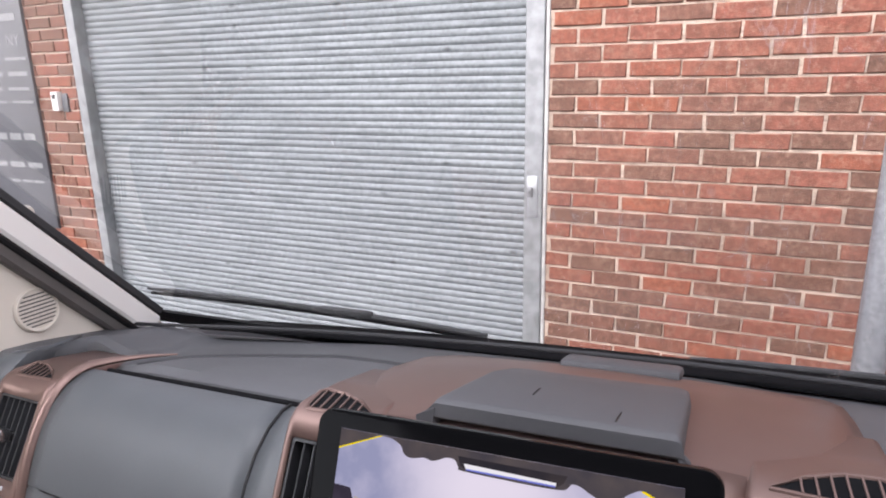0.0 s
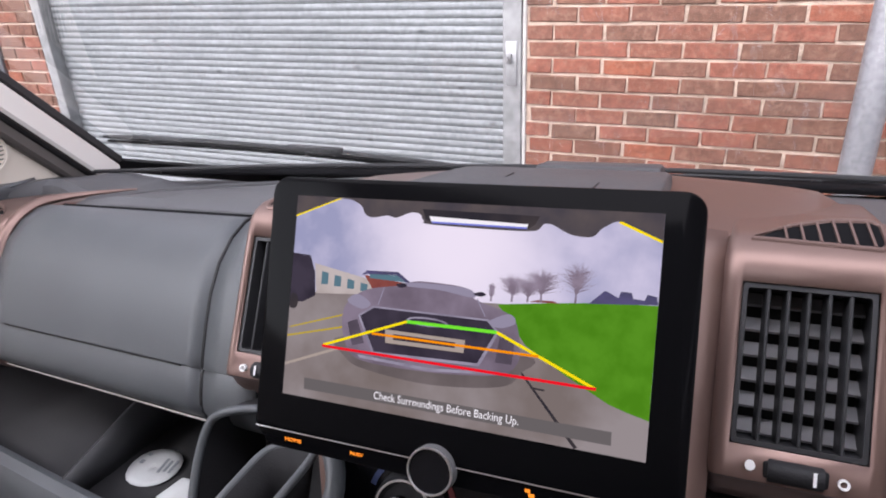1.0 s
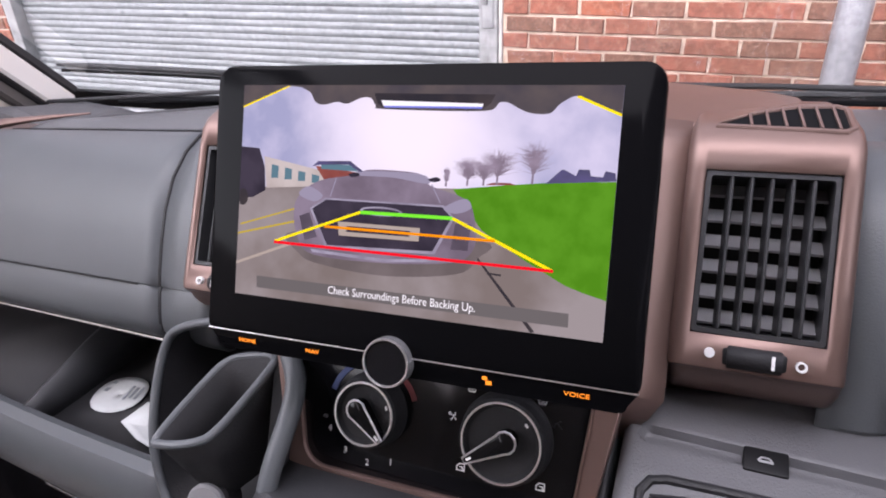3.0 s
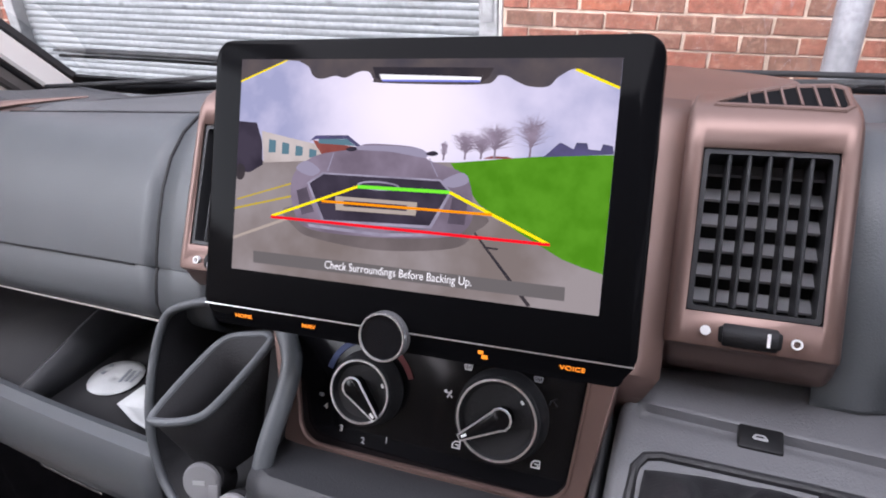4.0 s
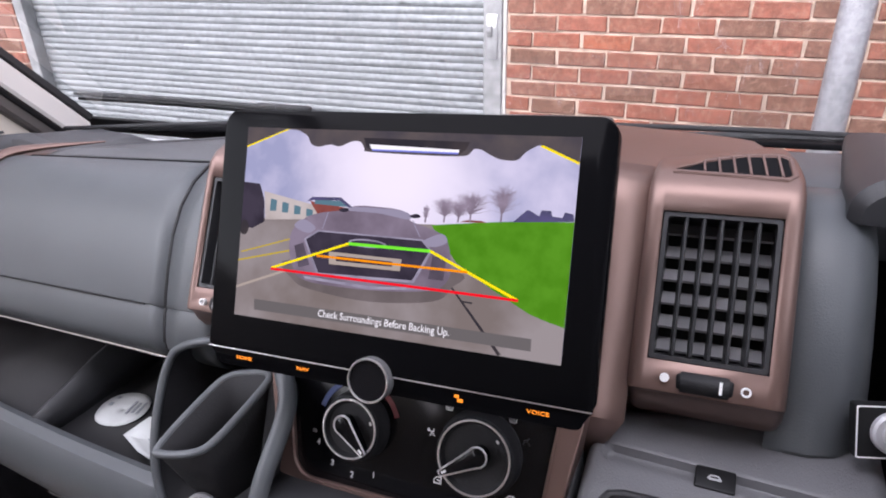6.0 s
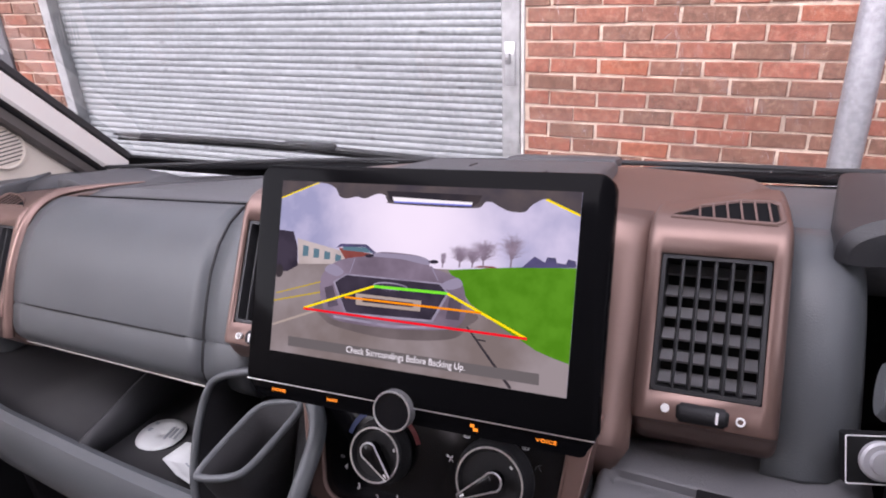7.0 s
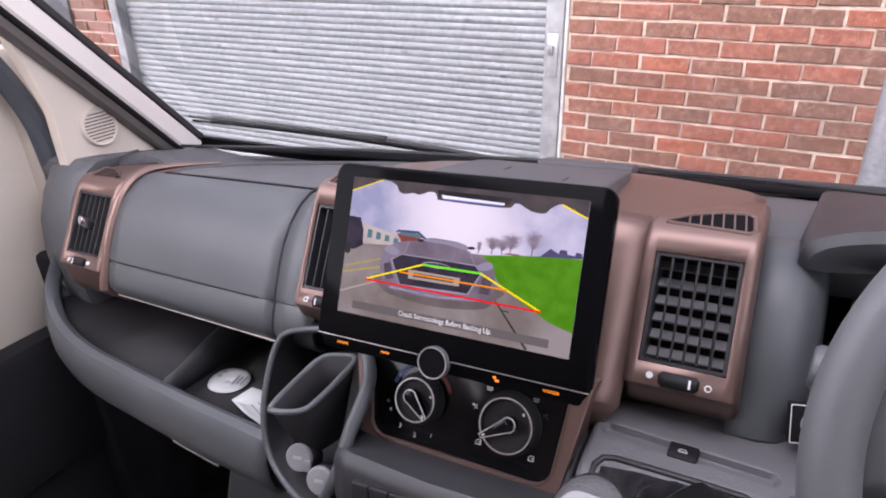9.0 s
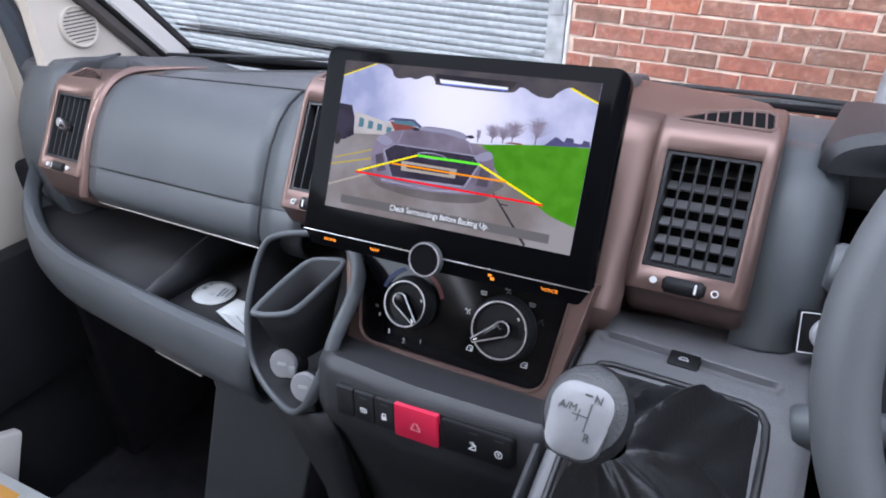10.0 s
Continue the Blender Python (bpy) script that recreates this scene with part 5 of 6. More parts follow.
def glyph(m, kind, s=1.0, mt=None):
    bm = B()
    bits = {"foot": ((0, 0.0012, 0.004, 0.0007, 30), (0.0012, -0.0006, 0.0034, 0.0007, -50), (-0.0016, -0.0008, 0.0022, 0.0007, 75)),
            "car": ((0, -0.0010, 0.0052, 0.0012, 0), (-0.0004, 0.0010, 0.0034, 0.0007, 0), (-0.0024, 0.0, 0.0022, 0.0007, 60), (0.0018, 0.0, 0.0022, 0.0007, -60)),
            "heat": ((0, 0.0014, 0.0046, 0.0006, 0), (0, -0.0014, 0.0046, 0.0006, 0), (-0.0022, 0, 0.0006, 0.0028, 0), (0.0022, 0, 0.0006, 0.0028, 0), (-0.0008, 0, 0.0005, 0.0016, 15), (0.0008, 0, 0.0005, 0.0016, 15)),
            "lock": ((0, -0.0009, 0.0036, 0.0026, 0), (-0.0012, 0.0012, 0.0006, 0.0022, 0), (0.0012, 0.0012, 0.0006, 0.0022, 0), (0, 0.0024, 0.0030, 0.0006, 0)),
            "tri": ((-0.0016, 0, 0.0008, 0.0048, -28), (0.0016, 0, 0.0008, 0.0048, 28), (0, -0.0020, 0.0046, 0.0008, 0)),
            "ring": tuple((0.0022 * math.cos(k * 0.785), 0.0022 * math.sin(k * 0.785), 0.0006, 0.0019, k * 45) for k in range(8)) + ((0, 0.0006, 0.0020, 0.0006, 0), (0, -0.0004, 0.0006, 0.0014, 0)),
            "descent": ((-0.0006, -0.0024, 0.0048, 0.0006, 0), (0.0016, -0.0012, 0.0006, 0.0024, 0), (-0.0010, -0.0008, 0.0036, 0.0006, 40), (0.0006, 0.0012, 0.0030, 0.0012, -25), (-0.0002, 0.0028, 0.0022, 0.0005, 20), (-0.0018, 0.0022, 0.0005, 0.0016, 0)),
            "screen": ((0, 0.0012, 0.0046, 0.0006, 0), (0, -0.0014, 0.0034, 0.0006, 0), (-0.0020, -0.0001, 0.0006, 0.0028, 14), (0.0020, -0.0001, 0.0006, 0.0028, -14), (-0.0009, -0.0002, 0.0004, 0.0030, 12), (0, -0.0002, 0.0004, 0.0030, -10), (0.0009, -0.0002, 0.0004, 0.0030, 12)),
            "face": ((-0.0014, 0.0012, 0.0016, 0.0016, 45), (0.0004, 0.0006, 0.0032, 0.0006, 0), (0.0018, 0.0014, 0.0006, 0.0018, 0), (0.0004, -0.0010, 0.0006, 0.0030, -25), (0.0020, -0.0012, 0.0018, 0.0006, -50)),
            "recirc": ((0, -0.0016, 0.0052, 0.0007, 0), (-0.0022, -0.0004, 0.0007, 0.0026, 0), (0.0022, 0.0004, 0.0007, 0.0040, 0), (0.0008, 0.0022, 0.0030, 0.0007, 0), (-0.0014, 0.0014, 0.0028, 0.0007, 48), (0.0004, 0.0004, 0.0020, 0.0006, 0), (0.0012, -0.0004, 0.0006, 0.0014, 0))}[kind]
    for x, y, w, h, a in bits:
        box(bm, m @ Vector((x * s, y * s, 0.0001)), (w * s, h * s, 0.0002), m.to_3x3() @ Matrix.Rotation(radians(a), 3, "Z"))
    return bm


for a, r, k in ((52, 0.0305, "screen"), (96, 0.0305, "face"), (134, 0.0330, "screen"), (170, 0.0345, "face"), (24, 0.031, "foot"), (222, 0.0350, "recirc"), (312, 0.0325, "recirc")):
    q = CL @ Matrix.Translation((0.0435 + r * math.cos(radians(a)), -0.0085 + r * math.sin(radians(a)), 0.0003))
    part("air_symbol", glyph(q, k, 1.05), M_LOWER if a == 24 else M_DIMPRINT if a in (52, 96) else M_WHITE, climate, "white symbol", 0)
q = CL @ Matrix.Translation((-0.0425 - 0.0330, -0.0085 - 0.0105, 0.0003))
part("air_symbol", glyph(q, "heat", 0.6), M_DIMPRINT, climate, "white symbol", 0)
for a0, a1, col in ((20, 70, M_RED), (112, 165, mat("blue_arc_print", (0.03, 0.05, 0.14), 0.4))):
    bm = B()
    turned(bm, CL @ Matrix.Translation((-0.0425, -0.0085, 0.0)), [(0.0275, 0.0005), (0.0312, 0.0005)], 16, radians(a0), radians(a1))
    part("temperature_arc", bm, mat("dark_red_arc_print", (0.10, 0.012, 0.015), 0.3) if col is M_RED else col, climate, "faint colour arc", 0)

# ---- switch bank ----
bank = thing("switch_bank", (0.0, -0.035, -0.13), "row of black console switches with a red hazard button", "switches")
SB = frame_at((0.0095, -0.0385, -0.1195), (0, -0.99, 0.12)) @ Matrix.Rotation(radians(2.6), 4, "Z")
bm = B()
slab(bm, SB, rounded(0.1585, 0.029, 0.0055, 4), 0.010, 0.001)
part("bank_plate", bm, M_BLACK, bank)
for x, w in ((-0.0695, 0.0165), (-0.0508, 0.0185), (-0.0313, 0.0180), (0.0485, 0.0590)):
    bm = B()
    slab(bm, SB @ Matrix.Translation((x, 0, 0.0030)), rounded(w, 0.0262, 0.0016 if w < 0.05 else 0.004, 3), 0.005, 0.0008)
    k = part("switch", bm, M_DARK if w < 0.05 else M_BLACK, bank)
    for g, gx in {-0.0508: (("heat", 0.0),), -0.0313: (("lock", 0.0),), 0.0485: (("descent", -0.0017), ("ring", 0.0188))}.get(x, ()):
        part("switch_symbol", glyph(SB @ Matrix.Translation((x + gx, -0.0025, 0.0033)), g, 1.25), M_WHITE, k, "white symbol", 0)
        part("switch_tell_tale", box(B(), SB @ Vector((x + gx, 0.0085, 0.0031)), (0.007, 0.0012, 0.0003), SB.to_3x3()), M_LOWER, k)
bm = B()
slab(bm, SB @ Matrix.Translation((-0.0018, 0.0, 0.0042)), rounded(0.0385, 0.0292, 0.0012, 3), 0.007, 0.0008)
hz = part("hazard_button", bm, M_RED, bank, "red hazard warning button")
part("hazard_symbol", glyph(SB @ Matrix.Translation((-0.0018, -0.001, 0.0045)), "tri", 1.6), mat("pale_red_print", (0.75, 0.25, 0.28), 0.5), hz, "pale triangle", 0)

# ---- drink holder cup and sockets in the niche ----
cup = thing("cup_insert", (-0.153, 0.03, -0.14), "black tapered plastic cup insert in the console niche", "cup holder")
RIMC = smooth_path([(-0.184, -0.003, -0.091), (-0.176, -0.009, -0.0915), (-0.150, -0.004, -0.087), (-0.138, 0.008, -0.081), (-0.119, 0.043, -0.0585), (-0.122, 0.053, -0.056), (-0.136, 0.054, -0.058), (-0.156, 0.047, -0.061), (-0.168, 0.028, -0.071)], 6, True)
c0 = sum(RIMC, Vector()) / len(RIMC)
bot = [Vector((c0.x + (p.x - c0.x) * 0.55 - 0.004, c0.y + (p.y - c0.y) * 0.42 - 0.002, -0.146 + 0.25 * (p.z - c0.z))) for p in RIMC]
bm = B()
loft(bm, [RIMC, [p.lerp(q, 0.5) for p, q in zip(RIMC, bot)], bot], close=True)
bm.faces.new(list(bm.verts)[-len(RIMC):])
body = tidy(part("cup_body", bm, M_DARK, cup), 0.003)
bm = B()
tube(bm, RIMC, 0.0030, 10, True)
part("cup_rim", bm, M_DASH, cup, "rounded lighter rim")


def socket(name, p, label):
    s = thing(name, p, label, "power socket", group="power sockets")
    m = frame_at(p, (0.15, -0.72, 0.68))
    bm = B()
    turned(bm, m, [(0.0145, -0.02), (0.0145, 0.0), (0.0130, 0.002), (0.0, 0.002)], 32)
    part("socket_body", bm, M_DARK, s)
    bm = B()
    lidm = m @ Matrix.Translation((0, 0, 0.002)) @ Matrix.Rotation(radians(20), 4, "X")
    turned(bm, lidm, [(0.0138, 0.0), (0.0140, 0.003), (0.0125, 0.0052), (0.0, 0.006)], 32)
    l_ = part("socket_lid", bm, M_LIGHTGREY, s, "grey hinged lid")
    part("lid_label", box(B(), lidm @ Vector((0, 0.001, 0.0062)), (0.009, 0.003, 0.0004), lidm.to_3x3()), M_DIMPRINT, l_)
    part("lid_tab", box(B(), lidm @ Vector((0.0105, -0.006, 0.004)), (0.008, 0.012, 0.005), lidm.to_3x3(), 0.0015), M_LIGHTGREY, l_)
    return s


socket("power_socket", (-0.163, 0.000, -0.150), "grey lidded power socket below the cup insert")
socket("power_socket", (-0.129, -0.012, -0.156), "grey lidded power socket with a pale label")

# ---- gear lever ----
gear = thing("gear_lever", (0.16, -0.06, -0.11), "black leather gear knob with an aluminium shift plate", "gear lever")
GK = frame_at((0.150, -0.091, -0.006), (-0.03, -0.60, 0.80))
bm = B()
turned(bm, GK, [(0.0, -0.040), (0.012, -0.040), (0.015, -0.030), (0.0205, -0.018), (0.0235, -0.006), (0.0240, 0.002), (0.0215, 0.009), (0.016, 0.0125), (0.0, 0.0135)], 40)
bmesh.ops.transform(bm, matrix=GK @ Matrix.Diagonal((1.0, 1.12, 1, 1)) @ GK.inverted(), verts=bm.verts[:])
kb = part("knob", bm, M_LEATHER, gear, "leather covered knob")
bm = B()
plate_rings = []
for k, z in ((1.0, 0.0085), (1.0, 0.0120), (0.965, 0.0136), (0.90, 0.0141), (0.6, 0.0148), (0.3, 0.0151), (0.03, 0.0152)):
    plate_rings.append([GK @ Vector((-0.001 + q.x * k, -0.0068 + q.y * k, z - 5.0 * (q.x * k) ** 2)) for q in rounded(0.035, 0.040, (0.0125, 0.011), 6, 0.0022)])
loft(bm, plate_rings, close=True, cap=True)
pl = part("shift_plate", bm, M_ALU, kb, "brushed aluminium shift plate")
for txt, x, y, s in (("N", 0.0065, 0.0075, 0.006), ("A/M", -0.0075, 0.000, 0.0058), ("R", 0.0065, -0.013, 0.006)):
    part("shift_letter", letters(txt, s, GK @ Matrix.Translation((x, y - 0.002, 0.0151)), depth=0.0003), M_ENGRAVE, pl, "engraved letter", 0)
bm = B()
for x, y, w, h in ((0.004, -0.003, 0.0007, 0.015), (0.0, -0.003, 0.009, 0.0007), (-0.001, -0.003, 0.0007, 0.006), (0.001, 0.0085, 0.004, 0.0007)):
    box(bm, GK @ Vector((x, y - 0.002, 0.0151)), (w, h, 0.0006), GK.to_3x3())
part("shift_gate", bm, M_ENGRAVE, pl, "engraved shift gate", 0)
bm = B()
tube(bm, [GK @ Vector((0, 0, -0.035)), GK @ Vector((0.004, 0.004, -0.08)), (0.168, -0.045, -0.125)], [0.012, 0.011, 0.010], 16)
part("shaft", bm, M_BLACK, gear)
bm = B()
box(bm, GK @ Vector((-0.021, -0.016, -0.030)), (0.006, 0.010, 0.034), GK.to_3x3() @ Matrix.Rotation(radians(14), 3, "Y"), 0.002)
part("trigger", bm, M_LOWER, gear)
bm = B()
rows_b = []
FOLDS = ((48, 0.020, 0.12), (80, 0.010, 0.10), (64, -0.006, 0.10), (24, -0.014, 0.24), (-2, 0.010, 0.12), (-24, -0.006, 0.14), (-48, 0.010, 0.16), (118, 0.009, 0.18), (165, 0.010, 0.22), (215, 0.012, 0.2), (275, 0.010, 0.2))      # degrees, height and width of the leather folds
frame_c, neck_c = Vector((0.181, -0.040, 0)), Vector((0.156, -0.074, -0.040))
for j in range(25):
    t = j / 24
    ring_ = []
    for k in range(120):
        a = 2 * math.pi * k / 120
        sq = 1 / max(abs(math.cos(a)), abs(math.sin(a))) ** 0.85
        x, y = frame_c.x + 0.058 * sq * math.cos(a), frame_c.y + 0.070 * sq * math.sin(a)
        base = Vector((x, y, console_height(y) - 0.002))
        neck = neck_c + Vector((0.0135 * math.cos(a), 0.0135 * math.sin(a), 0.0))
        w = math.sin(math.pi * t) ** 0.8
        fold = 0.0016 * math.sin(17 * a + 9 * t) + 0.0010 * math.sin(29 * a - 7 * t)
        for deg, lift, spread in FOLDS:
            away = (a - radians(deg + 10 * math.sin(3 * t)) + math.pi) % (2 * math.pi) - math.pi
            fold += lift * math.exp(-abs(away / spread) ** 1.6)
        q = base.lerp(neck, t ** 0.9)
        q.z += 0.007 * w + w * fold
        ring_.append(q + (base - neck).normalized() * w * 0.35 * fold)
    rows_b.append(ring_)
loft(bm, rows_b, close=True)
part("boot", bm, M_LEATHER, gear, "crumpled black leather boot", 60)
bm = B()
tube(bm, [(x, y, console_height(y) - 0.0005) for x, y in [(0.1215, -0.105), (0.1205, -0.06), (0.1205, -0.02), (0.1205, 0.012), (0.1215, 0.025), (0.126, 0.0315), (0.134, 0.0335), (0.16, 0.0335), (0.20, 0.033), (0.226, 0.032), (0.235, 0.029), (0.240, 0.021), (0.2415, 0.01), (0.2415, -0.03), (0.2415, -0.105)]], 0.0028, 10)
part("boot_frame", bm, M_LEATHER, gear)

# parking sensor switch on the gear console
ps = thing("parking_switch", (0.1805, 0.056, -0.068), "black parking sensor switch on the gear console", "switch")
PS = frame_at((0.1805, 0.0560, -0.0652), (0, -0.07, 1.0), (0, 1, 0)) @ Matrix.Rotation(radians(-2), 4, "Z")
bm = B()
slab(bm, PS, rounded(0.0215, 0.0158, 0.0012, 3), 0.008, 0.0008)
part("switch_body", bm, M_BLACK, ps)
part("switch_symbol", glyph(PS @ Matrix.Translation((0, 0.0, 0.0004)), "car", 1.3), M_DIMPRINT, ps, "white symbol", 0)

# ---- steering column ----
wheel = thing("steering_wheel", (0.447, -0.031, 0.042), "dark grey leather steering wheel", "steering wheel")
WH = frame_at((0.447, -0.031, 0.042), (0, -0.908, 0.42))
bm = B()
secs = []
for k in range(97):
    a = 2 * math.pi * k / 96
    d = Vector((math.cos(a), math.sin(a), 0))
    secs.append([WH @ (d * (0.185 + 0.0155 * math.cos(b)) + Vector((0, 0, 0.0165 * math.sin(b)))) for b in [2 * math.pi * j / 18 for j in range(18)]])
loft(bm, secs, close=True)
bmesh.ops.remove_doubles(bm, verts=bm.verts[:], dist=1e-6)
part("rim", bm, M_WHEEL, wheel, "grained dark grey rim")
bm = B()
slab(bm, WH @ Matrix.Translation((0, -0.005, 0.004)), rounded(0.170, 0.135, (0.035, 0.055), 8, 0.015), 0.05, 0.012)
hub = part("hub_pad", bm, M_WHEEL, wheel)
bm = B()
tube(bm, [WH @ Vector((p.x, p.y - 0.002, 0.0045)) for p in rounded(0.11, 0.085, 0.03, 6)], 0.0009, 6, True, up=(0, -0.9, 0.4))
part("hub_seam", bm, M_BLACK, hub)
for sx in (-1, 1):
    bm = B()
    loft(bm, [[WH @ Vector((sx * x, y0 + h * k / 6, z + 0.006 * math.sin(math.pi * k / 6))) for k in range(7)] for x, y0, h, z in ((0.06, -0.040, 0.085, -0.006), (0.11, -0.022, 0.062, -0.010), (0.150, -0.020, 0.070, -0.008), (0.182, -0.040, 0.110, -0.002))])
    tidy(part("spoke", bm, M_WHEEL, wheel), 0.014)
bm = B()
loft(bm, [[WH @ Vector((-0.035 + 0.07 * k / 6, y, z)) for k in range(7)] for y, z in ((-0.05, -0.006), (-0.11, -0.012), (-0.178, -0.002))])
tidy(part("spoke", bm, M_WHEEL, wheel), 0.014)

col = thing("steering_column", (0.447, 0.06, 0.0), "dark grey steering column shroud", "steering column")
bm = B()
tube(bm, [(0.447, 0.0, 0.025), (0.447, 0.06, 0.0), (0.447, 0.16, -0.03)], [0.055, 0.062, 0.07], 20)
part("shroud", bm, M_DASH, col)
for p, q, r, nm in (((0.252, 0.058, 0.031), (0.41, 0.050, 0.020), 0.0155, "indicator"), ((0.255, 0.030, -0.076), (0.41, 0.040, -0.03), 0.0150, "wiper")):
    bm = B()
    a, b = Vector(p), Vector(q)
    tube(bm, [a, a.lerp(b, 0.02), a.lerp(b, 0.12), a.lerp(b, 0.16), a.lerp(b, 0.3), a.lerp(b, 0.6), b], [r * 0.86, r, r, r * 0.9, r * 0.72, r * 0.6, r * 0.7], 18)
    st = part(nm + "_stalk", bm, M_DASH, col, "grey control stalk")
    bm = B()
    tube(bm, [a.lerp(b, 0.13), a.lerp(b, 0.155)], r * 1.03, 18)
    part("stalk_collar", bm, M_CHROME, st)

lsw = thing("headlamp_leveller", (0.262, 0.09, -0.04), "square black switch plate with a silver rotary knob and white border", "switch")
LS = frame_at((0.2655, 0.0915, -0.0395), (0.22, -0.91, 0.36))
bm = B()
slab(bm, LS, rounded(0.036, 0.030, 0.0015, 3), 0.008, 0.0008)
part("plate", bm, M_BLACK, lsw)
bm = B()
ring_slab(bm, LS, rounded(0.0352, 0.0292, 0.001, 2), rounded(0.0340, 0.0280, 0.001, 2), 0.001, 0.0005)
part("border_line", bm, M_WHITE, lsw, "thin white border", 0)
bm = B()
turned(bm, LS @ Matrix.Translation((0.001, 0, 0)), [(0.0118, 0.0), (0.0118, 0.003), (0.0105, 0.0045), (0.0075, 0.0045), (0.0070, 0.0075), (0.0, 0.0080)], 36)
part("rotary_knob", bm, mat("silver_paint", (0.40, 0.40, 0.42), 0.4, 0.2, 0.05, 600), lsw, "silver rotary knob")

# ---- papers ----
def sheet(name, outline, z, m, label, curl=0.003, parent_marks=()):
    t = thing(name, (outline[0][0], outline[0][1], z), label, "paper")
    bm = B()
    n = len(outline)
    c = (sum(p[0] for p in outline) / n, sum(p[1] for p in outline) / n)
    rings = []
    for s in (0.02, 0.35, 0.7, 1.0):
        rings.append([(c[0] + (x - c[0]) * s, c[1] + (y - c[1]) * s, z + curl * s * s * (1 + math.sin(3 * math.atan2(y - c[1], x - c[0])))) for x, y in outline])
    loft(bm, rings, close=True)
    tidy(part("page", bm, m, t), 0.0004)
    for x, y, w, h, a in parent_marks:
        part("printed_bar", box(B(), (x, y, z + 0.0018), (w, h, 0.0004), Euler((0, 0, radians(a))).to_matrix()), M_INK, t)
    return t


sheet("paper_disc", [(-0.392 + 0.029 * math.cos(k * 0.349) + 0.006, 0.114 + 0.027 * math.sin(k * 0.349)) for k in range(18)], -0.1995, M_PAPER, "round white printed paper lying on the shelf", 0.0006,
      ((-0.378, 0.118, 0.003, 0.020, 10), (-0.372, 0.119, 0.003, 0.016, 10), (-0.366, 0.120, 0.003, 0.018, 10), (-0.405, 0.116, 0.005, 0.005, 0), (-0.405, 0.127, 0.005, 0.004, 0)))
sheet("folded_leaflet", [(-0.345, 0.078), (-0.303, 0.058), (-0.27, 0.056), (-0.262, 0.100), (-0.30, 0.112), (-0.330, 0.100)], -0.1960, M_PAPER, "crumpled pale leaflet lying beside the round paper", 0.006, ((-0.30, 0.085, 0.03, 0.002, -20), (-0.295, 0.092, 0.03, 0.002, -20), (-0.302, 0.076, 0.034, 0.0015, -24), (-0.306, 0.070, 0.030, 0.0015, -24), (-0.292, 0.099, 0.026, 0.003, -18)))
seat = thing("seat_base", (-0.66, -0.35, -0.73), "dark grey passenger seat base", "seat base")
bm = box(B(), (-0.66, -0.35, -0.655), (0.36, 0.56, 0.15), bevel=0.02)
part("plinth", bm, M_DARK, seat)
bm = box(B(), (-0.66, -0.36, -0.570), (0.38, 0.58, 0.02), bevel=0.008)
part("swivel_plate", bm, M_BLACK, seat)
bm = box(B(), (-0.73, -0.17, -0.5585), (0.30, 0.24, 0.002), Euler((0, 0, radians(2))).to_matrix())
brochure = thing("brochure", (-0.73, -0.17, -0.559), "white brochure with orange print lying on the seat base", "brochure")
part("page", bm, M_PAPER, brochure)
part("orange_panel", box(B(), (-0.765, -0.10, -0.5570), (0.10, 0.066, 0.0008), Euler((0, 0, radians(2))).to_matrix()), M_ORANGE, brochure, "orange printed panel")
bm = B()
loft(bm, [[(-0.60, 0.10, -0.726), (-0.60, -0.35, -0.726)], [(-0.24, 0.12, -0.722), (-0.26, -0.35, -0.722)]])
tidy(single("floor_mat", bm, M_RUBBER, "black rubber mat on the cab floor", "mat"), 0.006, 1)

# ---- outside: shutter, post, sign ----
shut = thing("roller_shutter", (-2.5, WALL_Y, 0), "closed galvanised roller shutter with dull stained laths", "roller shutter", frame_m=IDENT)
PITCH = 0.0762
bm = B()
prof = []
for z0, pitch, rise in ((0.0, 0.0400, 0.0095), (0.0400, 0.0362, 0.0068)):
    prof += [(rise * math.sin(math.pi * k / 10) ** 0.75, z0 + pitch * k / 10) for k in range(10)]
prof.append((0.0, 0.0762))
loft(bm, [[(x, -y, z) for y, z in prof] for x in [-4.06 + 3.08 * i / 8 for i in range(9)]])
lath = mesh_of("lath", bm, M_SHUT, 50)
for k in range(int(GATE_TOP / PITCH)):
    o = new("lath", lath)
    o.parent = shut
    o.location = (2.5, 0.075, k * PITCH + 0.004)
for name, a, b in (("guide_rail", -0.998, -0.906), ("guide_rail", -4.092, -4.015)):
    bm = B()
    c, w = (a + b) / 2, b - a
    ring_ = [(c - w / 2, WALL_Y + 0.10), (c - w / 2, WALL_Y - 0.004), (c - w / 2 + 0.004, WALL_Y - 0.008), (c + w / 2 - 0.004, WALL_Y - 0.008), (c + w / 2, WALL_Y - 0.004), (c + w / 2, WALL_Y + 0.10)]
    loft(bm, [[(x, y, z) for x, y in ring_] for z in (0.0, 1.3, 2.75)], close=True, cap=True)
    part(name, bm, M_GALV, shut, "galvanised guide rail")
bm = B()
box(bm, (-0.953, WALL_Y - 0.0115, 1.18), (0.052, 0.007, 0.205), bevel=0.002)
lp = part("lock_plate", bm, mat("bright_steel_plate", (0.48, 0.49, 0.50), 0.35, 0.5, 0.2, 40, 0.2, 20), shut, "bright steel lock plate")
bm = B()
box(bm, (-0.962, WALL_Y - 0.025, 1.205), (0.026, 0.022, 0.05), bevel=0.006)
turned(bm, frame_at((-0.968, WALL_Y - 0.038, 1.205), (0, -1, 0)), [(0.0, 0.008), (0.009, 0.007), (0.011, 0.0)], 16)
part("lock_body", bm, M_GALV, lp)
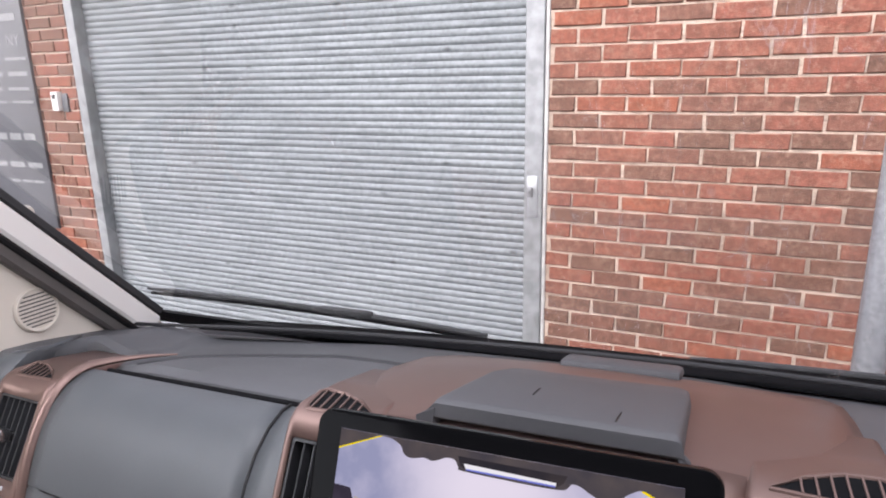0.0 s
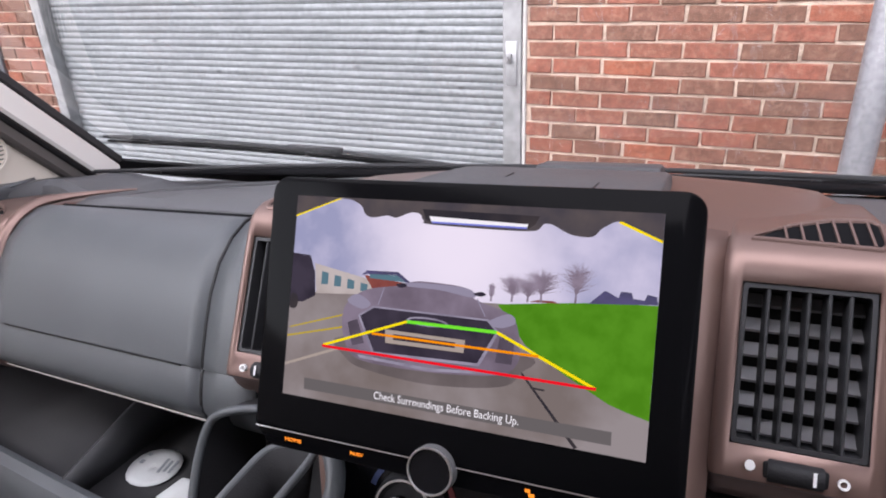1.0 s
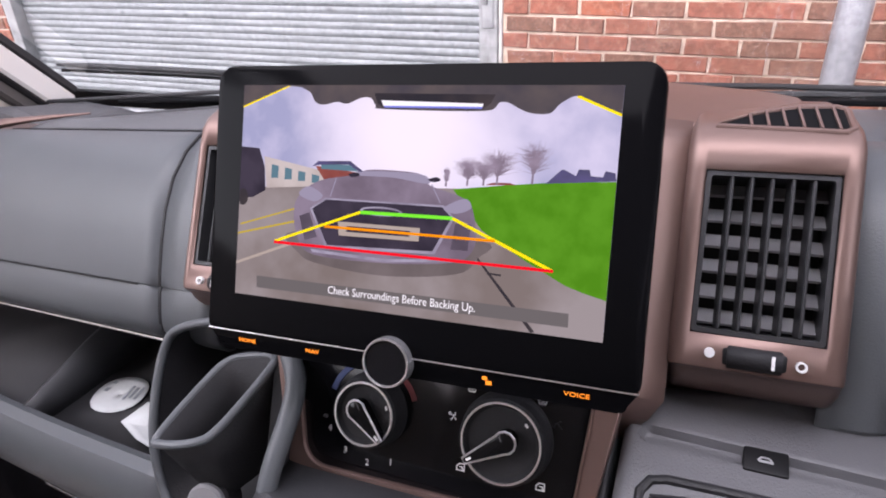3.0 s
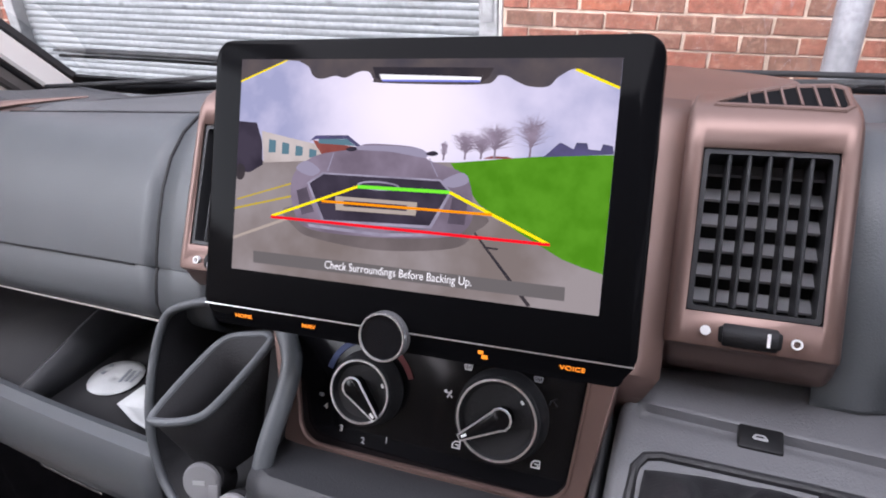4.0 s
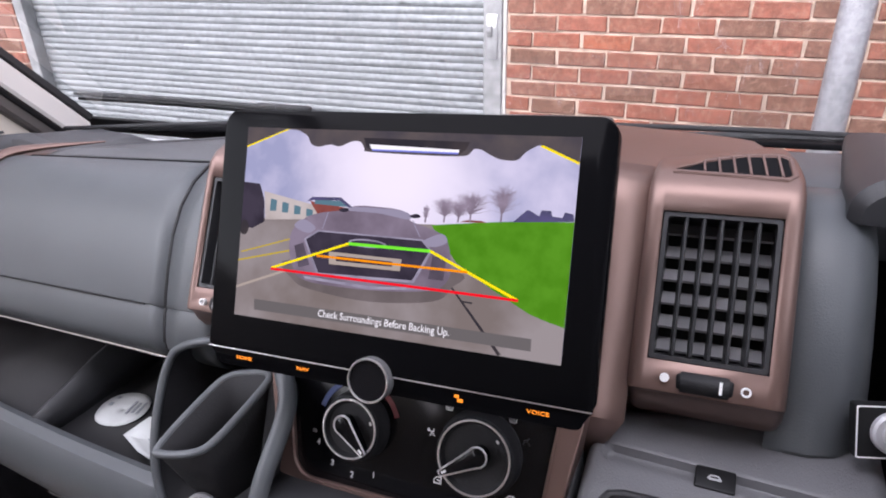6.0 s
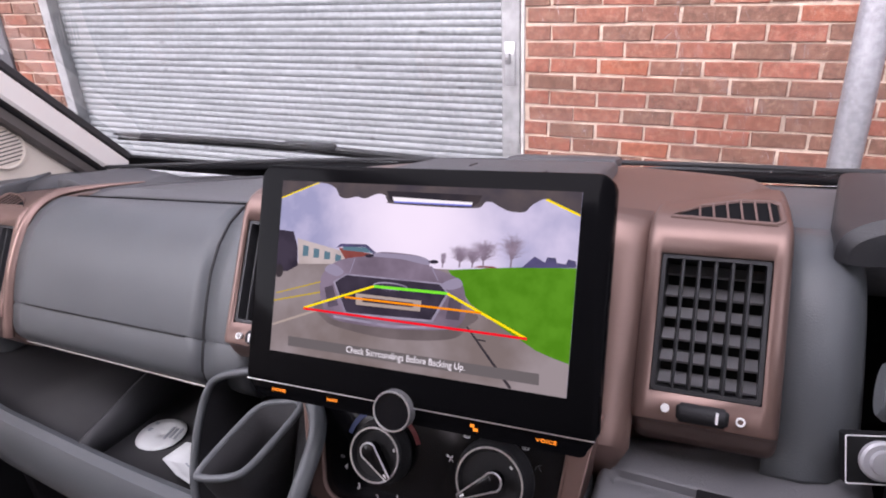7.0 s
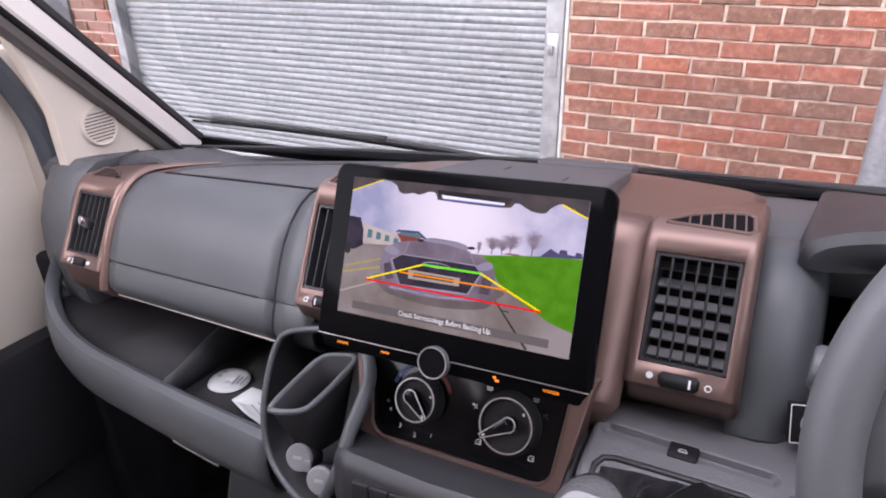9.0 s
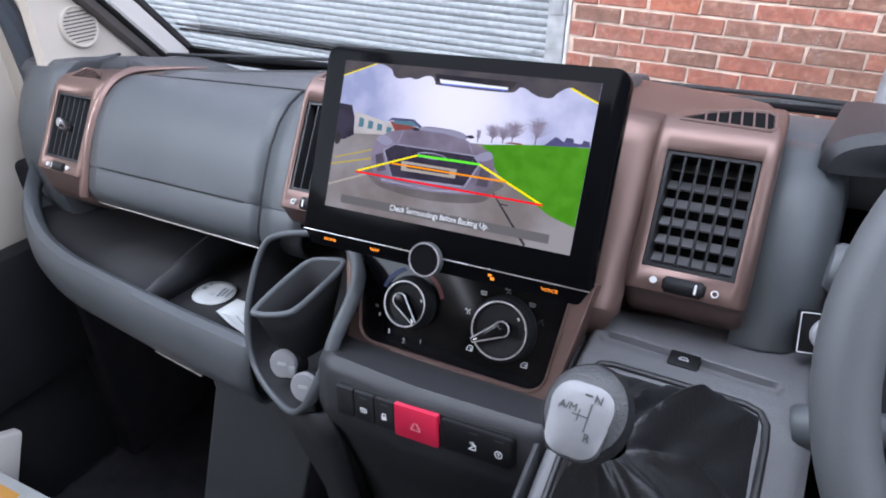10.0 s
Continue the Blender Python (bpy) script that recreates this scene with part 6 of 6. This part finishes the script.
bm = B()
box(bm, (-2.5, WALL_Y - 0.10, GATE_TOP + 0.12), (3.3, 0.22, 0.30), bevel=0.02)
part("shutter_box", bm, M_GALV, shut)
bm = box(B(), (-0.893, WALL_Y + 0.0, 1.4), (0.018, 0.012, 2.8), bevel=0.003)
part("reveal_bead", bm, mat("pale_sealant", (0.5, 0.48, 0.46), 0.7, 0, 0.4, 40, 0.3, 9), wall, "pale sealant bead")

post = thing("steel_post", (0.405, 2.476, 0), "galvanised round steel post standing before the wall", "post", frame_m=IDENT)
bm = B()
turned(bm, Matrix.Translation((0.405, 2.476, 0)), [(0.049, 0.0), (0.049, 2.95), (0.044, 2.97), (0.0, 2.975)], 40)
part("tube", bm, mat("speckled_galvanised_tube", (0.36, 0.36, 0.38), 0.5, 0.5, 0.35, 90, 0.22, 55), post)
bm = B()
box(bm, (0.405, 2.476, 0.006), (0.20, 0.20, 0.012), bevel=0.003)
part("base_plate", bm, M_GALV, post)

sign = thing("sign_board", (-5.2, WALL_Y, 1.7), "slate grey sign board with rows of white writing", "sign", frame_m=IDENT)
bm = B()
box(bm, (-5.29, WALL_Y - 0.014, 1.62), (1.60, 0.024, 1.75), bevel=0.003)
part("board", bm, M_SIGN, sign)
SG = frame_at((-4.62, WALL_Y - 0.0275, 2.045), (0, -1, 0))
part("sign_word", letters("NY", 0.105, SG, depth=0.001), M_SIGNTEXT, sign, "white letters", 0)
for z, x0, w, h in ((2.20, -4.66, 0.16, 0.075), (1.93, -4.66, 0.22, 0.035), (1.83, -4.66, 0.20, 0.050), (1.73, -4.68, 0.22, 0.035), (1.64, -4.66, 0.22, 0.030), (1.40, -4.64, 0.12, 0.075), (1.20, -4.64, 0.15, 0.06), (1.08, -4.62, 0.10, 0.03)):
    for k in range(3):
        part("writing_bar", box(B(), (x0 - k * w * 1.3 + w * 0.15, WALL_Y - 0.0275, z), (w, 0.002, h * 0.62)), M_SIGNTEXT, sign)
icm = thing("entry_keypad", (-4.27, WALL_Y, 1.58), "small white entry keypad fixed to the brick wall", "keypad", frame_m=IDENT)
bm = box(B(), (-4.285, WALL_Y - 0.02, 1.645), (0.060, 0.04, 0.125), bevel=0.006)
part("case", bm, M_PALE, icm)
part("window", box(B(), (-4.285, WALL_Y - 0.041, 1.675), (0.03, 0.004, 0.03), bevel=0.001), M_DARK, icm)
part("back_plate", box(B(), (-4.215, WALL_Y - 0.008, 1.635), (0.055, 0.016, 0.12), bevel=0.003), M_SIGN, icm)

# ---- bricks ----
def brick_mesh(w, h, d, seed):
    r = random.Random(seed)
    bm = B()
    j = lambda s: r.uniform(-s, s)
    back = [(-w / 2, d, -h / 2), (w / 2, d, -h / 2), (w / 2, d, h / 2), (-w / 2, d, h / 2)]
    mid = [(x + j(0.0030), 0.004, z + j(0.0025)) for x, _, z in back]
    c = 0.003
    front = [(x - math.copysign(c, x) + j(0.003), j(0.0010), z - math.copysign(c, z) + j(0.0022)) for x, _, z in back]
    loft(bm, [back, mid, front], close=True)
    bm.faces.new(list(bm.verts)[-4:])
    return mesh_of("brick", bm, M_BRICK, 0)


FULL = [brick_mesh(0.2135, 0.0630, 0.03, s) for s in range(6)]
rngb = random.Random(11)
rest_v, rest_f = [], []


def brick_at(xa, xb, zc, single_piece):
    w = xb - xa
    jx, jz, jy = rngb.uniform(-0.0025, 0.0025), rngb.uniform(-0.0022, 0.0022), rngb.uniform(-0.002, 0.002)
    if single_piece:
        me = FULL[rngb.randrange(6)]
        o = new("brick", me)
        o.parent = wall
        o.matrix_basis = Matrix.Translation(((xa + xb) / 2 + jx, -0.0045 + jy, zc + jz)) @ Matrix.Rotation(radians(rngb.uniform(-0.5, 0.5)), 4, "Y") @ Matrix.Diagonal((w / 0.2135, 1, 1, 1))
    else:
        b = len(rest_v)
        y = WALL_Y - 0.0045 + jy
        for dy in (0.03, 0.0):
            for x, z in ((xa, -0.032), (xb, -0.032), (xb, 0.032), (xa, 0.032)):
                rest_v.append((x, y + dy - WALL_Y, zc + z + jz))
        for q in ((0, 1, 5, 4), (1, 2, 6, 5), (2, 3, 7, 6), (3, 0, 4, 7), (4, 5, 6, 7)):
            rest_f.append(tuple(b + i for i in q))


pieces = 0
for k in range(-27, 21):
    zc = BED_Z - 0.075 * (k + 0.5)
    if zc < 0.03:
        continue
    off = PERP_X + (0.1125 if k % 2 == 0 else 0.0) + rngb.uniform(-0.004, 0.004)
    for i in range(-40, 34):
        xa, xb = off + 0.225 * i + 0.0062, off + 0.225 * (i + 1) - 0.0062
        for lo, hi in ((WALL_L, GATE_L - 0.01), (GATE_R + 0.020, WALL_R)) if zc < GATE_TOP else ((WALL_L, WALL_R),):
            a, b = max(xa, lo), min(xb, hi)
            if b - a < 0.02:
                continue
            near = (-0.95 < (a + b) / 2 < 0.80 and 0.35 < zc < 2.35) or (-4.62 < (a + b) / 2 < -4.0 and 0.75 < zc < 2.35)
            if near and pieces < 300:
                pieces += 1
                brick_at(a, b, zc, True)
            else:
                brick_at(a, b, zc, False)
me = bpy.data.meshes.new("brick_field")
me.from_pydata(rest_v, [], rest_f)
me.materials.append(M_BRICK)
o = new("brick_field", me)
o.parent = wall
tagged(o, "red brickwork beyond the nearest courses", kind="stuff")
